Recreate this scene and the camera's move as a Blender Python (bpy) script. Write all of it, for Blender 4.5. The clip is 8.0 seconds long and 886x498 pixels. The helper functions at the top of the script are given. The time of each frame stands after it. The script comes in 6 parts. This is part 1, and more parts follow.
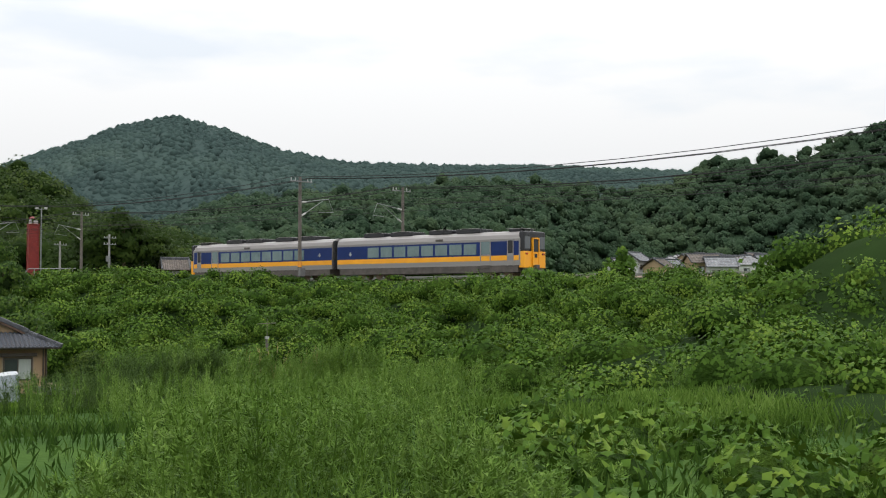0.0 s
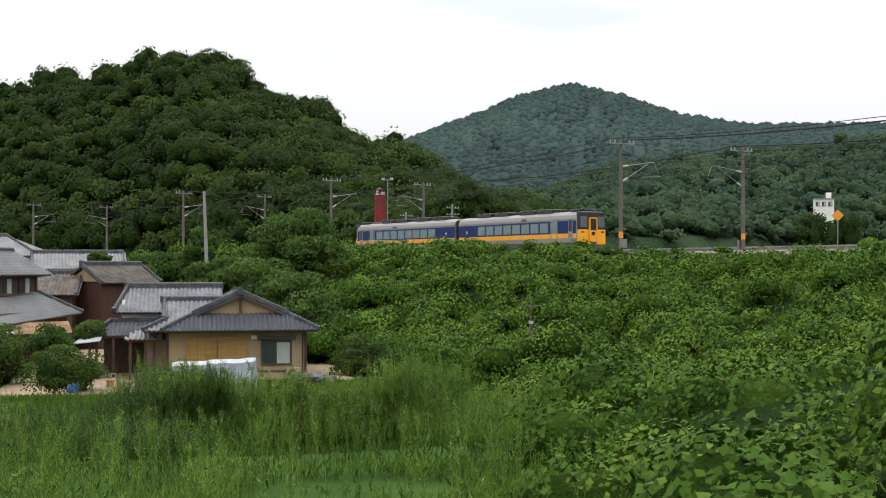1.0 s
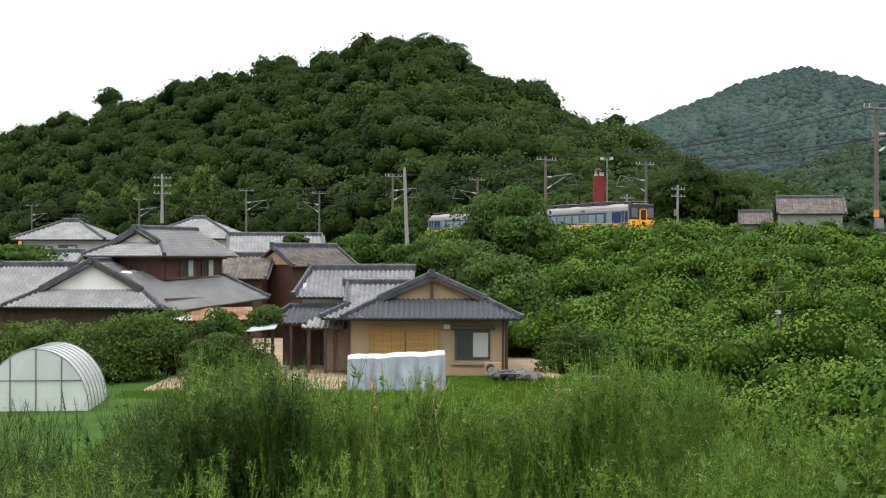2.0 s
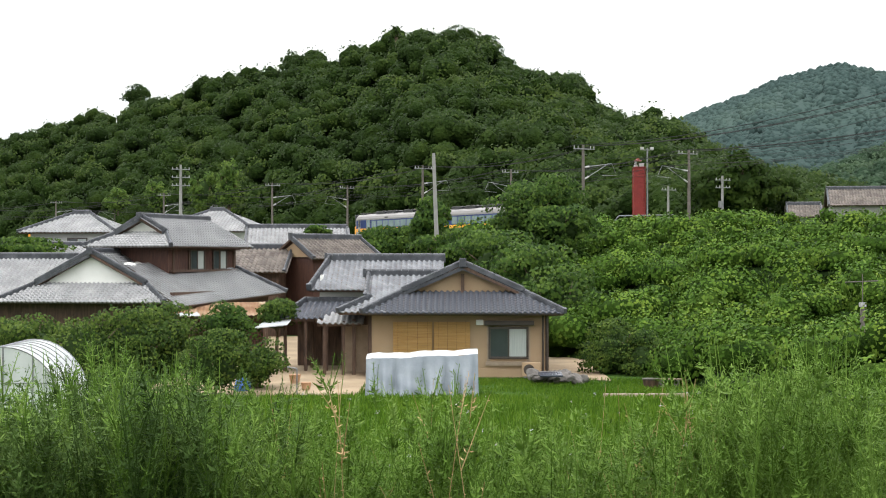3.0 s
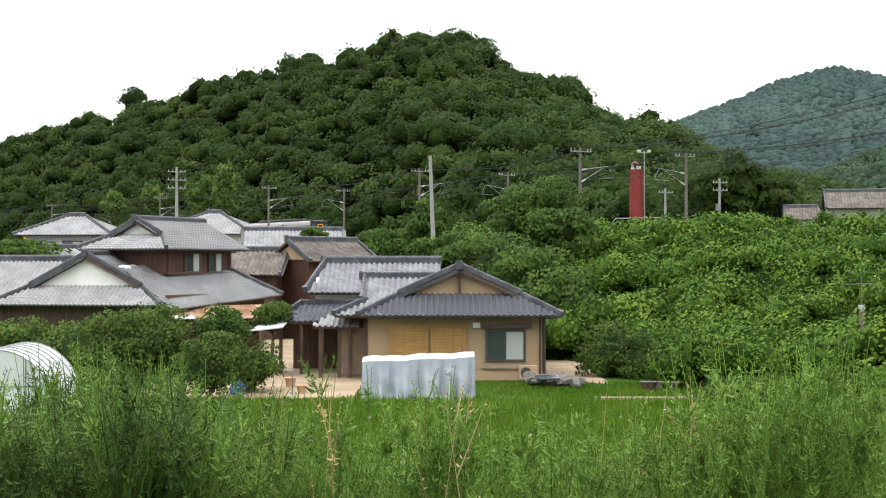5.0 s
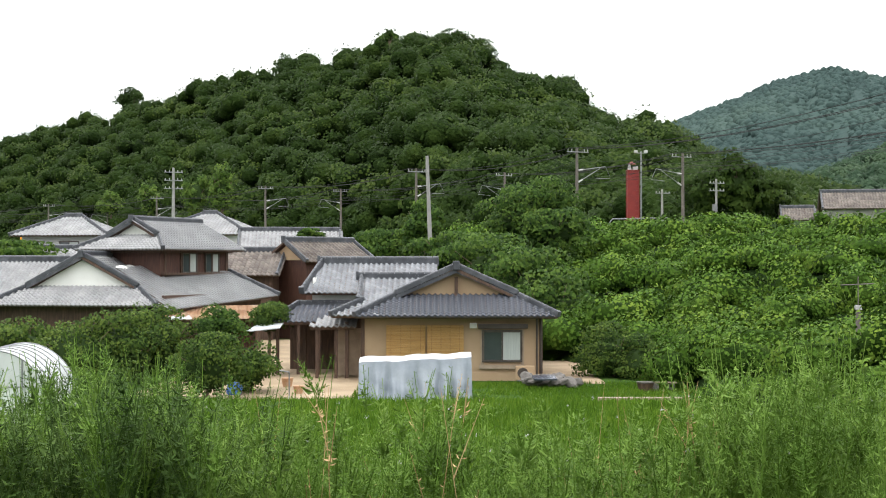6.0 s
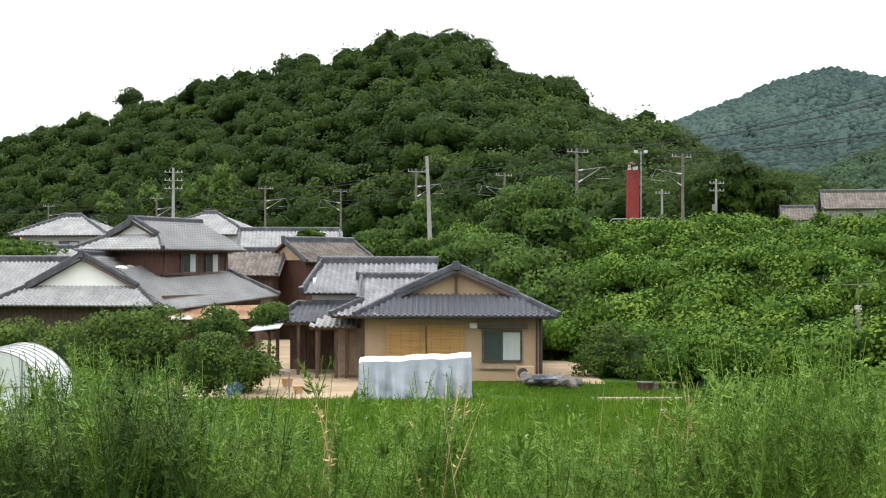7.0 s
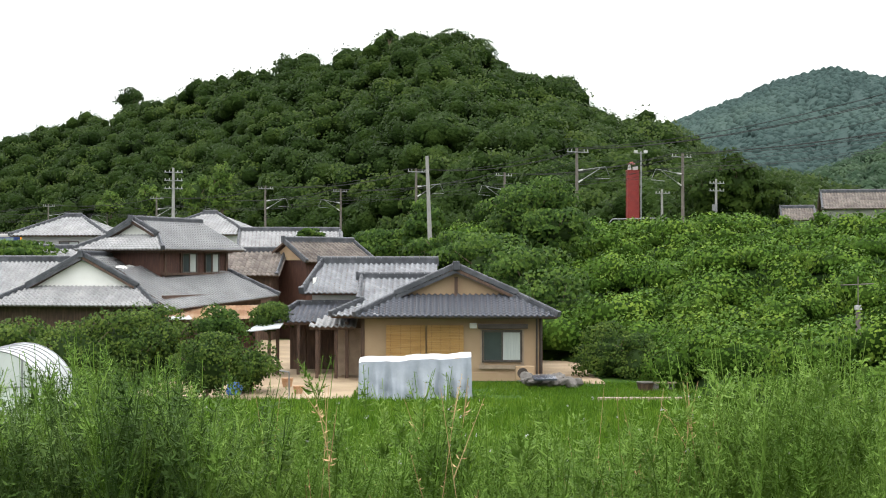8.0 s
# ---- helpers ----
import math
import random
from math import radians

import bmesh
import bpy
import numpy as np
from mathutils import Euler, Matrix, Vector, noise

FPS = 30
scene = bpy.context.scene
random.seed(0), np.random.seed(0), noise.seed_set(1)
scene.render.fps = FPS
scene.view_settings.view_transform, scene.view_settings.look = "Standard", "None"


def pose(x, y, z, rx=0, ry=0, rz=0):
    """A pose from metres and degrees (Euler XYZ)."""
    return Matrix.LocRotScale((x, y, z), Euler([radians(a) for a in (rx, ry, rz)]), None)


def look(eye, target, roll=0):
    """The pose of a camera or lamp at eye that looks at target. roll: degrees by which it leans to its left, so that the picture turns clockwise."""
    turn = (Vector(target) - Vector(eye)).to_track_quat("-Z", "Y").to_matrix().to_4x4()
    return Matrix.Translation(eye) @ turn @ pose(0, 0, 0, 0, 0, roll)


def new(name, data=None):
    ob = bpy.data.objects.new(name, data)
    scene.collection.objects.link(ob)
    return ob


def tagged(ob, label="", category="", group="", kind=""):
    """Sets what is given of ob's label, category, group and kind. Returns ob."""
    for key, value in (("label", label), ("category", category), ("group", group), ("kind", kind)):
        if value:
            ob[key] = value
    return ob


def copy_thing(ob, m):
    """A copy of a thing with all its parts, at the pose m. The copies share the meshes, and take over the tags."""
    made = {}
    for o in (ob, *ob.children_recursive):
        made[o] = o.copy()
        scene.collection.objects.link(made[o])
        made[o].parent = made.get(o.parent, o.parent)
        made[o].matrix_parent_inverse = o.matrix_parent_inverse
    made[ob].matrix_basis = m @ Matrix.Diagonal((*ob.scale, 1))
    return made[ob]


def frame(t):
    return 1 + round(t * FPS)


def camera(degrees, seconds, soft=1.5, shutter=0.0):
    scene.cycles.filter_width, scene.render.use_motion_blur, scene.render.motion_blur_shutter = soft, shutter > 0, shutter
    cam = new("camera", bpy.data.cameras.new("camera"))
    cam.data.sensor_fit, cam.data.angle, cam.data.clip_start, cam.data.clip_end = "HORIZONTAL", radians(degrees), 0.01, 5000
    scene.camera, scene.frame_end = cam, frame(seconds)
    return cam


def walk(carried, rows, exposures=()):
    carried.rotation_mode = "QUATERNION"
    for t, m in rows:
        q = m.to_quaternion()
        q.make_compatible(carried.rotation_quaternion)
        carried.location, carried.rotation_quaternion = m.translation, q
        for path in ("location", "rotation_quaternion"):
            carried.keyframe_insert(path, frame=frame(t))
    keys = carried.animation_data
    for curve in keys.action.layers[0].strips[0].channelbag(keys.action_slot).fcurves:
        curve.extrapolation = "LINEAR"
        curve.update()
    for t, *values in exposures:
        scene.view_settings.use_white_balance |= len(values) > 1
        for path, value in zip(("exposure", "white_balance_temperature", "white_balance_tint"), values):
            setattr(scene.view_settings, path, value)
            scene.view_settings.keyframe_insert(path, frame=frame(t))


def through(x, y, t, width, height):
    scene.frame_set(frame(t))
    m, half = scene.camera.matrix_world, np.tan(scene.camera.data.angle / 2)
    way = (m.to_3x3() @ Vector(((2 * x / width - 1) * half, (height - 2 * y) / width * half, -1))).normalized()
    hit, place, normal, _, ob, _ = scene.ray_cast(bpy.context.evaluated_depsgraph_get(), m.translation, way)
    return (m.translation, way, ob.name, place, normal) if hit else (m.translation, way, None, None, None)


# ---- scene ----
FOV = 36.93
cam = camera(FOV, 8.0, soft=1.1)
# seconds, x, y, z, turn to the left, look up, lean
ROWS = [
    (0.0, -12.16, -24.74, 5.36, -28.11, 2.29, -0.07),
    (0.5, -4.82, -21.45, 6.04, -17.55, 1.50, 0.08),
    (1.0, -1.99, -17.53, 6.04, -10.67, 0.81, 0.08),
    (1.5, -0.73, -12.82, 5.80, -5.55, 0.52, 0.02),
    (2.0, -0.14, -7.18, 5.46, -1.11, 0.43, -0.10),
    (2.2, -0.09, -4.95, 5.29, -0.07, 0.37, -0.10),
    (2.8, -0.02, -0.90, 4.98, 0.27, 0.45, 0.0),
    (3.3, 0.0, 0.0, 4.90, 0.29, 0.39, 0.0),
    (3.5, 0.0, 0.0, 4.90, 0.29, 0.39, 0.0),
    (4.0, 0.0, 0.0, 4.90, 0.33, 0.42, 0.0),
    (4.5, 0.0, 0.0, 4.90, 0.26, 0.51, 0.0),
    (5.8, 0.0, 0.0, 4.90, 0.01, 0.58, 0.0),
    (6.5, 0.0, 0.0, 4.90, 0.0, 0.585, 0.0),
    (8.0, 0.0, 0.0, 4.90, 0.0, 0.585, 0.0),
]
EXPOSURES = [(0.0, -1.02), (1.0, -0.92), (1.5, -0.76), (2.2, -0.56), (3.3, -0.34), (4.5, -0.28), (8.0, -0.27)]
walk(cam, [(t, pose(x, y, z, 90 + up, lean, yaw)) for t, x, y, z, yaw, up, lean in ROWS], EXPOSURES)

# ---------------------------------------------------------------- light
SUN_UP, SUN_TURN = 68.0, 215.0
world = bpy.data.worlds.new("overcast_sky")
scene.world = world
world.use_nodes = True
wn, wl = world.node_tree.nodes, world.node_tree.links
wn.clear()
w_out, w_bg = wn.new("ShaderNodeOutputWorld"), wn.new("ShaderNodeBackground")
w_sky, w_mix = wn.new("ShaderNodeTexSky"), wn.new("ShaderNodeMix")
w_sky.sky_type, w_sky.sun_disc = "NISHITA", False
w_sky.sun_elevation, w_sky.sun_rotation = radians(SUN_UP), radians(SUN_TURN)
w_scale = wn.new("ShaderNodeVectorMath")
w_scale.operation = "SCALE"
w_scale.inputs["Scale"].default_value = 0.15
w_co, w_noise, w_ramp = wn.new("ShaderNodeTexCoord"), wn.new("ShaderNodeTexNoise"), wn.new("ShaderNodeValToRGB")
w_map = wn.new("ShaderNodeMapping")
w_map.inputs["Scale"].default_value = (2.2, 2.2, 9.0)
w_noise.inputs["Scale"].default_value, w_noise.inputs["Detail"].default_value = 1.6, 6
w_ramp.color_ramp.elements[0].position, w_ramp.color_ramp.elements[1].position = 0.33, 0.46
w_ramp.color_ramp.elements[0].color = (0.72, 0.72, 0.72, 1)
w_mix.data_type = "RGBA"
w_mix.inputs["B"].default_value = (1.0, 1.01, 1.02, 1)
wl.new(w_co.outputs["Generated"], w_map.inputs["Vector"])
wl.new(w_map.outputs["Vector"], w_noise.inputs["Vector"])
wl.new(w_noise.outputs["Fac"], w_ramp.inputs["Fac"])
wl.new(w_ramp.outputs["Color"], w_mix.inputs["Factor"])
wl.new(w_sky.outputs["Color"], w_scale.inputs[0])
wl.new(w_scale.outputs["Vector"], w_mix.inputs["A"])
w_sep, w_grad, w_mul = wn.new("ShaderNodeSeparateXYZ"), wn.new("ShaderNodeMapRange"), wn.new("ShaderNodeVectorMath")
w_grad.inputs["From Min"].default_value, w_grad.inputs["From Max"].default_value = 0.0, 1.0
w_grad.inputs["To Min"].default_value, w_grad.inputs["To Max"].default_value = 1.45, 4.9
w_mul.operation = "SCALE"
wl.new(w_co.outputs["Generated"], w_sep.inputs["Vector"])
wl.new(w_sep.outputs["Z"], w_grad.inputs["Value"])
wl.new(w_mix.outputs["Result"], w_mul.inputs[0])
wl.new(w_grad.outputs["Result"], w_mul.inputs["Scale"])
wl.new(w_mul.outputs["Vector"], w_bg.inputs["Color"])
w_bg.inputs["Strength"].default_value = 1.0
wl.new(w_bg.outputs["Background"], w_out.inputs["Surface"])
sun_data = bpy.data.lights.new("sun", "SUN")
sun_data.energy, sun_data.angle, sun_data.color = 1.5, radians(16), (1.0, 0.96, 0.9)
sun = new("sun", sun_data)
sun.matrix_world = look((0, 0, 200), (-60 * math.sin(radians(SUN_TURN)), -60 * math.cos(radians(SUN_TURN)), 200 - 60 * math.tan(radians(SUN_UP))))


# ---------------------------------------------------------------- materials
def material(name, colors, scale=3.0, rough=0.8, bump=0.3, metal=0.0, fine=40.0, island=0.0, through=0.0, spec=0.4, emit=None, alpha=None, stretch=(1, 1, 1), bump_dist=0.02):
    """Principled surface: two-scale noise between two or three colours, optional island variation and leaf translucency."""
    m = bpy.data.materials.new(name)
    m.use_nodes = True
    n, l = m.node_tree.nodes, m.node_tree.links
    n.clear()
    out, b = n.new("ShaderNodeOutputMaterial"), n.new("ShaderNodeBsdfPrincipled")
    co, mp = n.new("ShaderNodeTexCoord"), n.new("ShaderNodeMapping")
    mp.inputs["Scale"].default_value = stretch
    l.new(co.outputs["Object"], mp.inputs["Vector"])
    big, small = n.new("ShaderNodeTexNoise"), n.new("ShaderNodeTexNoise")
    big.inputs["Scale"].default_value, big.inputs["Detail"].default_value = scale, 5
    small.inputs["Scale"].default_value, small.inputs["Detail"].default_value = fine, 3
    l.new(mp.outputs["Vector"], big.inputs["Vector"])
    l.new(mp.outputs["Vector"], small.inputs["Vector"])
    mixf = n.new("ShaderNodeMath")
    mixf.operation = "MULTIPLY_ADD"
    mixf.inputs[1].default_value = 0.35
    l.new(small.outputs["Fac"], mixf.inputs[0])
    l.new(big.outputs["Fac"], mixf.inputs[2])
    last = mixf.outputs[0]
    if island:
        geo = n.new("ShaderNodeNewGeometry")
        add = n.new("ShaderNodeMath")
        add.operation = "MULTIPLY_ADD"
        add.inputs[1].default_value = island
        l.new(geo.outputs["Random Per Island"], add.inputs[0])
        l.new(last, add.inputs[2])
        sub = n.new("ShaderNodeMath")
        sub.operation = "SUBTRACT"
        sub.inputs[1].default_value = island / 2
        l.new(add.outputs[0], sub.inputs[0])
        last = sub.outputs[0]
    ramp = n.new("ShaderNodeValToRGB")
    cr = ramp.color_ramp
    cr.elements[0].position, cr.elements[1].position = 0.40, 0.95
    cr.elements[0].color, cr.elements[1].color = (*colors[0], 1), (*colors[-1], 1)
    if len(colors) > 2:
        e = cr.elements.new(0.68)
        e.color = (*colors[1], 1)
    l.new(last, ramp.inputs["Fac"])
    l.new(ramp.outputs["Color"], b.inputs["Base Color"])
    b.inputs["Roughness"].default_value, b.inputs["Metallic"].default_value = rough, metal
    b.inputs["Specular IOR Level"].default_value = spec
    if bump:
        bp = n.new("ShaderNodeBump")
        bp.inputs["Strength"].default_value, bp.inputs["Distance"].default_value = bump, bump_dist
        l.new(small.outputs["Fac"], bp.inputs["Height"])
        l.new(bp.outputs["Normal"], b.inputs["Normal"])
    if emit:
        b.inputs["Emission Color"].default_value, b.inputs["Emission Strength"].default_value = (*emit, 1), 1.0
    if alpha:
        b.inputs["Alpha"].default_value = alpha
    surface = b.outputs["BSDF"]
    if through:
        tr, mx = n.new("ShaderNodeBsdfTranslucent"), n.new("ShaderNodeMixShader")
        l.new(ramp.outputs["Color"], tr.inputs["Color"])
        mx.inputs["Fac"].default_value = through
        l.new(surface, mx.inputs[1])
        l.new(tr.outputs["BSDF"], mx.inputs[2])
        surface = mx.outputs["Shader"]
    l.new(surface, out.inputs["Surface"])
    return m


def leafy(name, dark, mid, light, rough=0.6, island=0.5, scale=0.35, through=0.2, emit=None):
    return material(name, (dark, mid, light), scale=scale, fine=3.0, rough=rough, bump=0, island=island, through=through, spec=0.05, emit=emit)


M_KUDZU = leafy("kudzu_leaf", (0.020, 0.048, 0.005), (0.053, 0.107, 0.013), (0.140, 0.205, 0.028), scale=0.5, island=0.2, through=0.12)
M_FOREST = leafy("forest_leaf", (0.007, 0.016, 0.002), (0.017, 0.034, 0.005), (0.044, 0.067, 0.010), scale=0.09, island=0.16, through=0.1)
# middle hill greyed towards blue: light haze mixed into the leaf colour
M_MIDHILL = leafy("hazed_mid_hill_leaf", (0.018, 0.036, 0.020), (0.033, 0.059, 0.031), (0.060, 0.088, 0.042), scale=0.03, island=0.08)
# distance haze is put into this blue-green base colour
M_FAR = leafy("hazed_far_leaf", (0.030, 0.056, 0.056), (0.040, 0.072, 0.067), (0.056, 0.092, 0.078), scale=0.012, island=0.1)
M_WEED = leafy("weed_leaf", (0.042, 0.085, 0.011), (0.090, 0.162, 0.025), (0.165, 0.255, 0.055), scale=0.7, island=0.35, through=0.25)
M_WEED_DARK = leafy("dark_weed_leaf", (0.022, 0.045, 0.010), (0.048, 0.088, 0.020), (0.095, 0.150, 0.038), scale=0.7, island=0.35, through=0.2)
M_BANKGRASS = leafy("bank_grass_blade", (0.020, 0.045, 0.007), (0.040, 0.085, 0.013), (0.075, 0.125, 0.025), scale=0.5)
M_STRAW = leafy("dry_stalk", (0.20, 0.13, 0.06), (0.30, 0.20, 0.10), (0.42, 0.30, 0.16), through=0.1)
M_RICE = leafy("rice_blade", (0.044, 0.098, 0.008), (0.072, 0.145, 0.013), (0.118, 0.195, 0.021), scale=0.3, through=0.4)
M_GARDEN = leafy("garden_leaf", (0.014, 0.031, 0.006), (0.036, 0.066, 0.011), (0.085, 0.122, 0.022), scale=0.8)
M_TREE = leafy("tree_leaf", (0.012, 0.029, 0.005), (0.029, 0.060, 0.009), (0.066, 0.108, 0.018), scale=0.5, through=0.1)
M_BAMBOO = leafy("bamboo_leaf", (0.030, 0.060, 0.010), (0.055, 0.095, 0.016), (0.10, 0.145, 0.028), scale=0.2)
# dark green with the shade under and within foliage put into it
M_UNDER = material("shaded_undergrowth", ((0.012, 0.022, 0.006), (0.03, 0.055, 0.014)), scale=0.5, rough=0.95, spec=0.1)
# near-black green: shade in the gaps between vine clumps, given as colour
M_VINE_BED = material("vine_gap_shade", ((0.008, 0.016, 0.005), (0.02, 0.04, 0.01)), scale=0.5, rough=0.95, spec=0.02)
# forest leaf colours made darker, as shade between the outer leaves
M_FOREST_MASS = material("shaded_forest_mass", ((0.005, 0.011, 0.002), (0.011, 0.023, 0.004), (0.026, 0.044, 0.008)), scale=0.10, fine=1.6, rough=0.9, bump=1.0, spec=0.04, bump_dist=0.9, island=0.14)
# the same hazed tint for the middle hill's crowns and slope
M_MID_MASS = material("hazed_mid_hill_mass", ((0.015, 0.030, 0.018), (0.028, 0.050, 0.027), (0.050, 0.075, 0.036)), scale=0.03, fine=1.0, rough=0.9, bump=1.0, spec=0.03, bump_dist=1.2, island=0.14)
# far crowns and slope, likewise tinted blue-grey for haze
M_FAR_MASS = material("hazed_far_mass", ((0.026, 0.043, 0.041), (0.036, 0.058, 0.053), (0.050, 0.076, 0.064)), scale=0.008, fine=0.3, rough=0.9, bump=0.4, spec=0.03, bump_dist=1.5, island=0.10)
# kudzu leaf colours darkened for the shade inside the clumps
M_VINE_HEART = material("shaded_vine_core", ((0.008, 0.021, 0.003), (0.020, 0.044, 0.005), (0.045, 0.078, 0.010)), scale=0.6, fine=14, rough=0.9, bump=0.8, spec=0.04, bump_dist=0.15)
M_BARK = material("bark", ((0.06, 0.045, 0.03), (0.16, 0.12, 0.08)), scale=6, fine=60, rough=0.95, bump=0.6)
M_EARTH = material("bare_earth", ((0.187, 0.137, 0.086), (0.259, 0.194, 0.122), (0.331, 0.259, 0.173)), scale=0.5, fine=25, rough=0.95, bump=0.5)
M_GRASS = material("grass_ground", ((0.018, 0.04, 0.008), (0.035, 0.075, 0.014), (0.06, 0.11, 0.02)), scale=0.4, fine=12, rough=0.95, bump=0.6, spec=0.05)
M_TILE = material("smoked_roof_tile", ((0.090, 0.096, 0.108), (0.145, 0.152, 0.166), (0.225, 0.235, 0.252)), scale=0.9, fine=30, rough=0.24, bump=0.15, island=0.14, spec=0.75)
M_TILE_OLD = material("weathered_roof_tile", ((0.130, 0.133, 0.137), (0.190, 0.193, 0.197), (0.275, 0.277, 0.277)), scale=0.9, fine=30, rough=0.28, bump=0.2, island=0.14, spec=0.8)
M_TILE_BLUE = material("blue_grey_roof_tile", ((0.022, 0.026, 0.036), (0.042, 0.048, 0.064), (0.075, 0.083, 0.103)), scale=0.9, fine=30, rough=0.24, bump=0.15, island=0.12, spec=0.45)
M_RIDGE = material("dark_ridge_tile", ((0.025, 0.027, 0.032), (0.05, 0.054, 0.062), (0.10, 0.105, 0.115)), scale=2.0, fine=30, rough=0.4, bump=0.15, spec=0.35)
M_TILE_BROWN = material("brown_grey_roof_tile", ((0.08, 0.065, 0.055), (0.13, 0.11, 0.095), (0.19, 0.16, 0.14)), scale=0.9, fine=30, rough=0.55, bump=0.2, island=0.35)
M_WALL_TAN = material("tan_plaster", ((0.306, 0.212, 0.128), (0.357, 0.255, 0.157), (0.399, 0.289, 0.187)), scale=0.8, fine=60, rough=0.9, bump=0.15)
M_WALL_WHITE = material("white_plaster", ((0.58, 0.58, 0.55), (0.70, 0.70, 0.67), (0.78, 0.78, 0.75)), scale=0.7, fine=40, rough=0.9, bump=0.1)
M_WALL_GREY = material("pale_grey_siding", ((0.38, 0.38, 0.37), (0.50, 0.50, 0.48)), scale=0.7, fine=40, rough=0.8, bump=0.1)
M_WOOD_DARK = material("dark_stained_wood", ((0.03, 0.018, 0.012), (0.07, 0.04, 0.026), (0.12, 0.07, 0.045)), scale=3, fine=30, rough=0.7, stretch=(4, 4, 0.6), bump=0.3)
M_WOOD_RED = material("red_brown_boarding", ((0.030, 0.014, 0.010), (0.062, 0.027, 0.018), (0.10, 0.045, 0.028)), scale=3, fine=30, rough=0.7, stretch=(5, 5, 0.5), bump=0.3)
M_WOOD_PALE = material("weathered_pale_wood", ((0.22, 0.17, 0.12), (0.34, 0.27, 0.2)), scale=3, fine=30, rough=0.85, bump=0.3)
M_RUST = material("rusted_corrugated_sheet", ((0.22, 0.10, 0.045), (0.38, 0.22, 0.12), (0.50, 0.40, 0.30)), scale=1.1, fine=18, rough=0.7, bump=0.3)
M_REED = material("reed_blind", ((0.306, 0.170, 0.060), (0.442, 0.264, 0.093), (0.510, 0.340, 0.145)), scale=2, fine=60, rough=0.8, stretch=(0.5, 1, 14), bump=0.5)
M_TARP = material("silver_blue_tarpaulin", ((0.19, 0.22, 0.255), (0.225, 0.255, 0.29), (0.26, 0.29, 0.32)), scale=2, fine=12, rough=0.45, bump=0.3, spec=0.5)
M_TARP_WHITE = material("white_sheet", ((0.32, 0.34, 0.36), (0.42, 0.44, 0.45)), scale=2, fine=12, rough=0.5, bump=0.2)
M_METAL = material("galvanised_steel", ((0.15, 0.155, 0.16), (0.24, 0.245, 0.25)), scale=4, fine=50, rough=0.45, metal=0.6, bump=0.1)
M_CONCRETE = material("pole_concrete", ((0.1950, 0.1913, 0.1837), (0.2700, 0.2662, 0.2550)), scale=2, fine=50, rough=0.9, bump=0.2)
M_MAST = material("brown_grey_mast_concrete", ((0.0825, 0.0715, 0.0633), (0.1375, 0.1210, 0.1073)), scale=2, fine=50, rough=0.9, bump=0.2)
M_RED = material("red_painted_steel", ((0.13, 0.010, 0.008), (0.20, 0.018, 0.013)), scale=2, fine=30, rough=0.5, bump=0.1)
M_WIRE = material("wire_rubber", ((0.02, 0.02, 0.02), (0.04, 0.04, 0.04)), spec=0.1, rough=0.9, bump=0)
M_INSULATOR = material("white_porcelain", ((0.30, 0.30, 0.29), (0.42, 0.42, 0.41)), rough=0.2, bump=0)
M_GLASS = material("dark_window_glass", ((0.035, 0.045, 0.05), (0.06, 0.07, 0.075)), scale=1, rough=0.06, bump=0, spec=0.9)
M_CURTAIN = material("lace_curtain_behind_glass", ((0.32, 0.36, 0.34), (0.45, 0.48, 0.46)), scale=3, fine=20, stretch=(10, 1, 0.3), rough=0.25, bump=0, spec=0.8)
M_ALU = material("bronze_aluminium_frame", ((0.05, 0.04, 0.035), (0.09, 0.075, 0.065)), rough=0.4, metal=0.3, bump=0)
M_BALLAST = material("track_ballast", ((0.13, 0.11, 0.095), (0.22, 0.19, 0.165), (0.32, 0.28, 0.25)), scale=6, fine=18, rough=0.95, bump=0.8)
M_RAIL = material("rail_steel", ((0.16, 0.10, 0.07), (0.26, 0.2, 0.16)), rough=0.4, metal=0.6, bump=0)
M_TR_BLUE = material("train_blue_paint", ((0.003, 0.016, 0.085), (0.005, 0.024, 0.125)), scale=0.8, fine=10, rough=0.5, bump=0, spec=0.25)
M_TR_YELLOW = material("train_yellow_paint", ((0.72, 0.30, 0.012), (0.82, 0.37, 0.02)), scale=0.8, fine=10, rough=0.35, bump=0)
M_TR_STEEL = material("train_stainless", ((0.20, 0.188, 0.182), (0.28, 0.265, 0.256)), scale=0.8, fine=14, rough=0.42, metal=0.35, bump=0, stretch=(1, 0.1, 4))
M_TR_BLACK = material("train_black_paint", ((0.010, 0.010, 0.012), (0.022, 0.022, 0.026)), scale=1, fine=12, rough=0.25, bump=0)
M_TR_GLASS = material("train_tinted_glass", ((0.06, 0.11, 0.115), (0.11, 0.17, 0.17)), scale=0.6, fine=4, rough=0.08, bump=0, spec=0.9)
M_TR_UNDER = material("train_underframe_grime", ((0.05, 0.045, 0.04), (0.11, 0.095, 0.085)), scale=2, fine=20, rough=0.85, bump=0.3)
M_LAMP_RED = material("tail_lamp_red", ((0.5, 0.02, 0.02), (0.6, 0.03, 0.02)), rough=0.3, bump=0, emit=(0.5, 0.01, 0.01))
M_STONE = material("field_stone", ((0.06, 0.053, 0.047), (0.13, 0.12, 0.11), (0.22, 0.205, 0.19)), scale=2, fine=25, rough=0.9, bump=0.6)
M_VINYL = material("greenhouse_vinyl", ((0.66, 0.70, 0.70), (0.80, 0.83, 0.83)), scale=1.2, fine=10, rough=0.25, bump=0.1, alpha=0.62, spec=0.7)
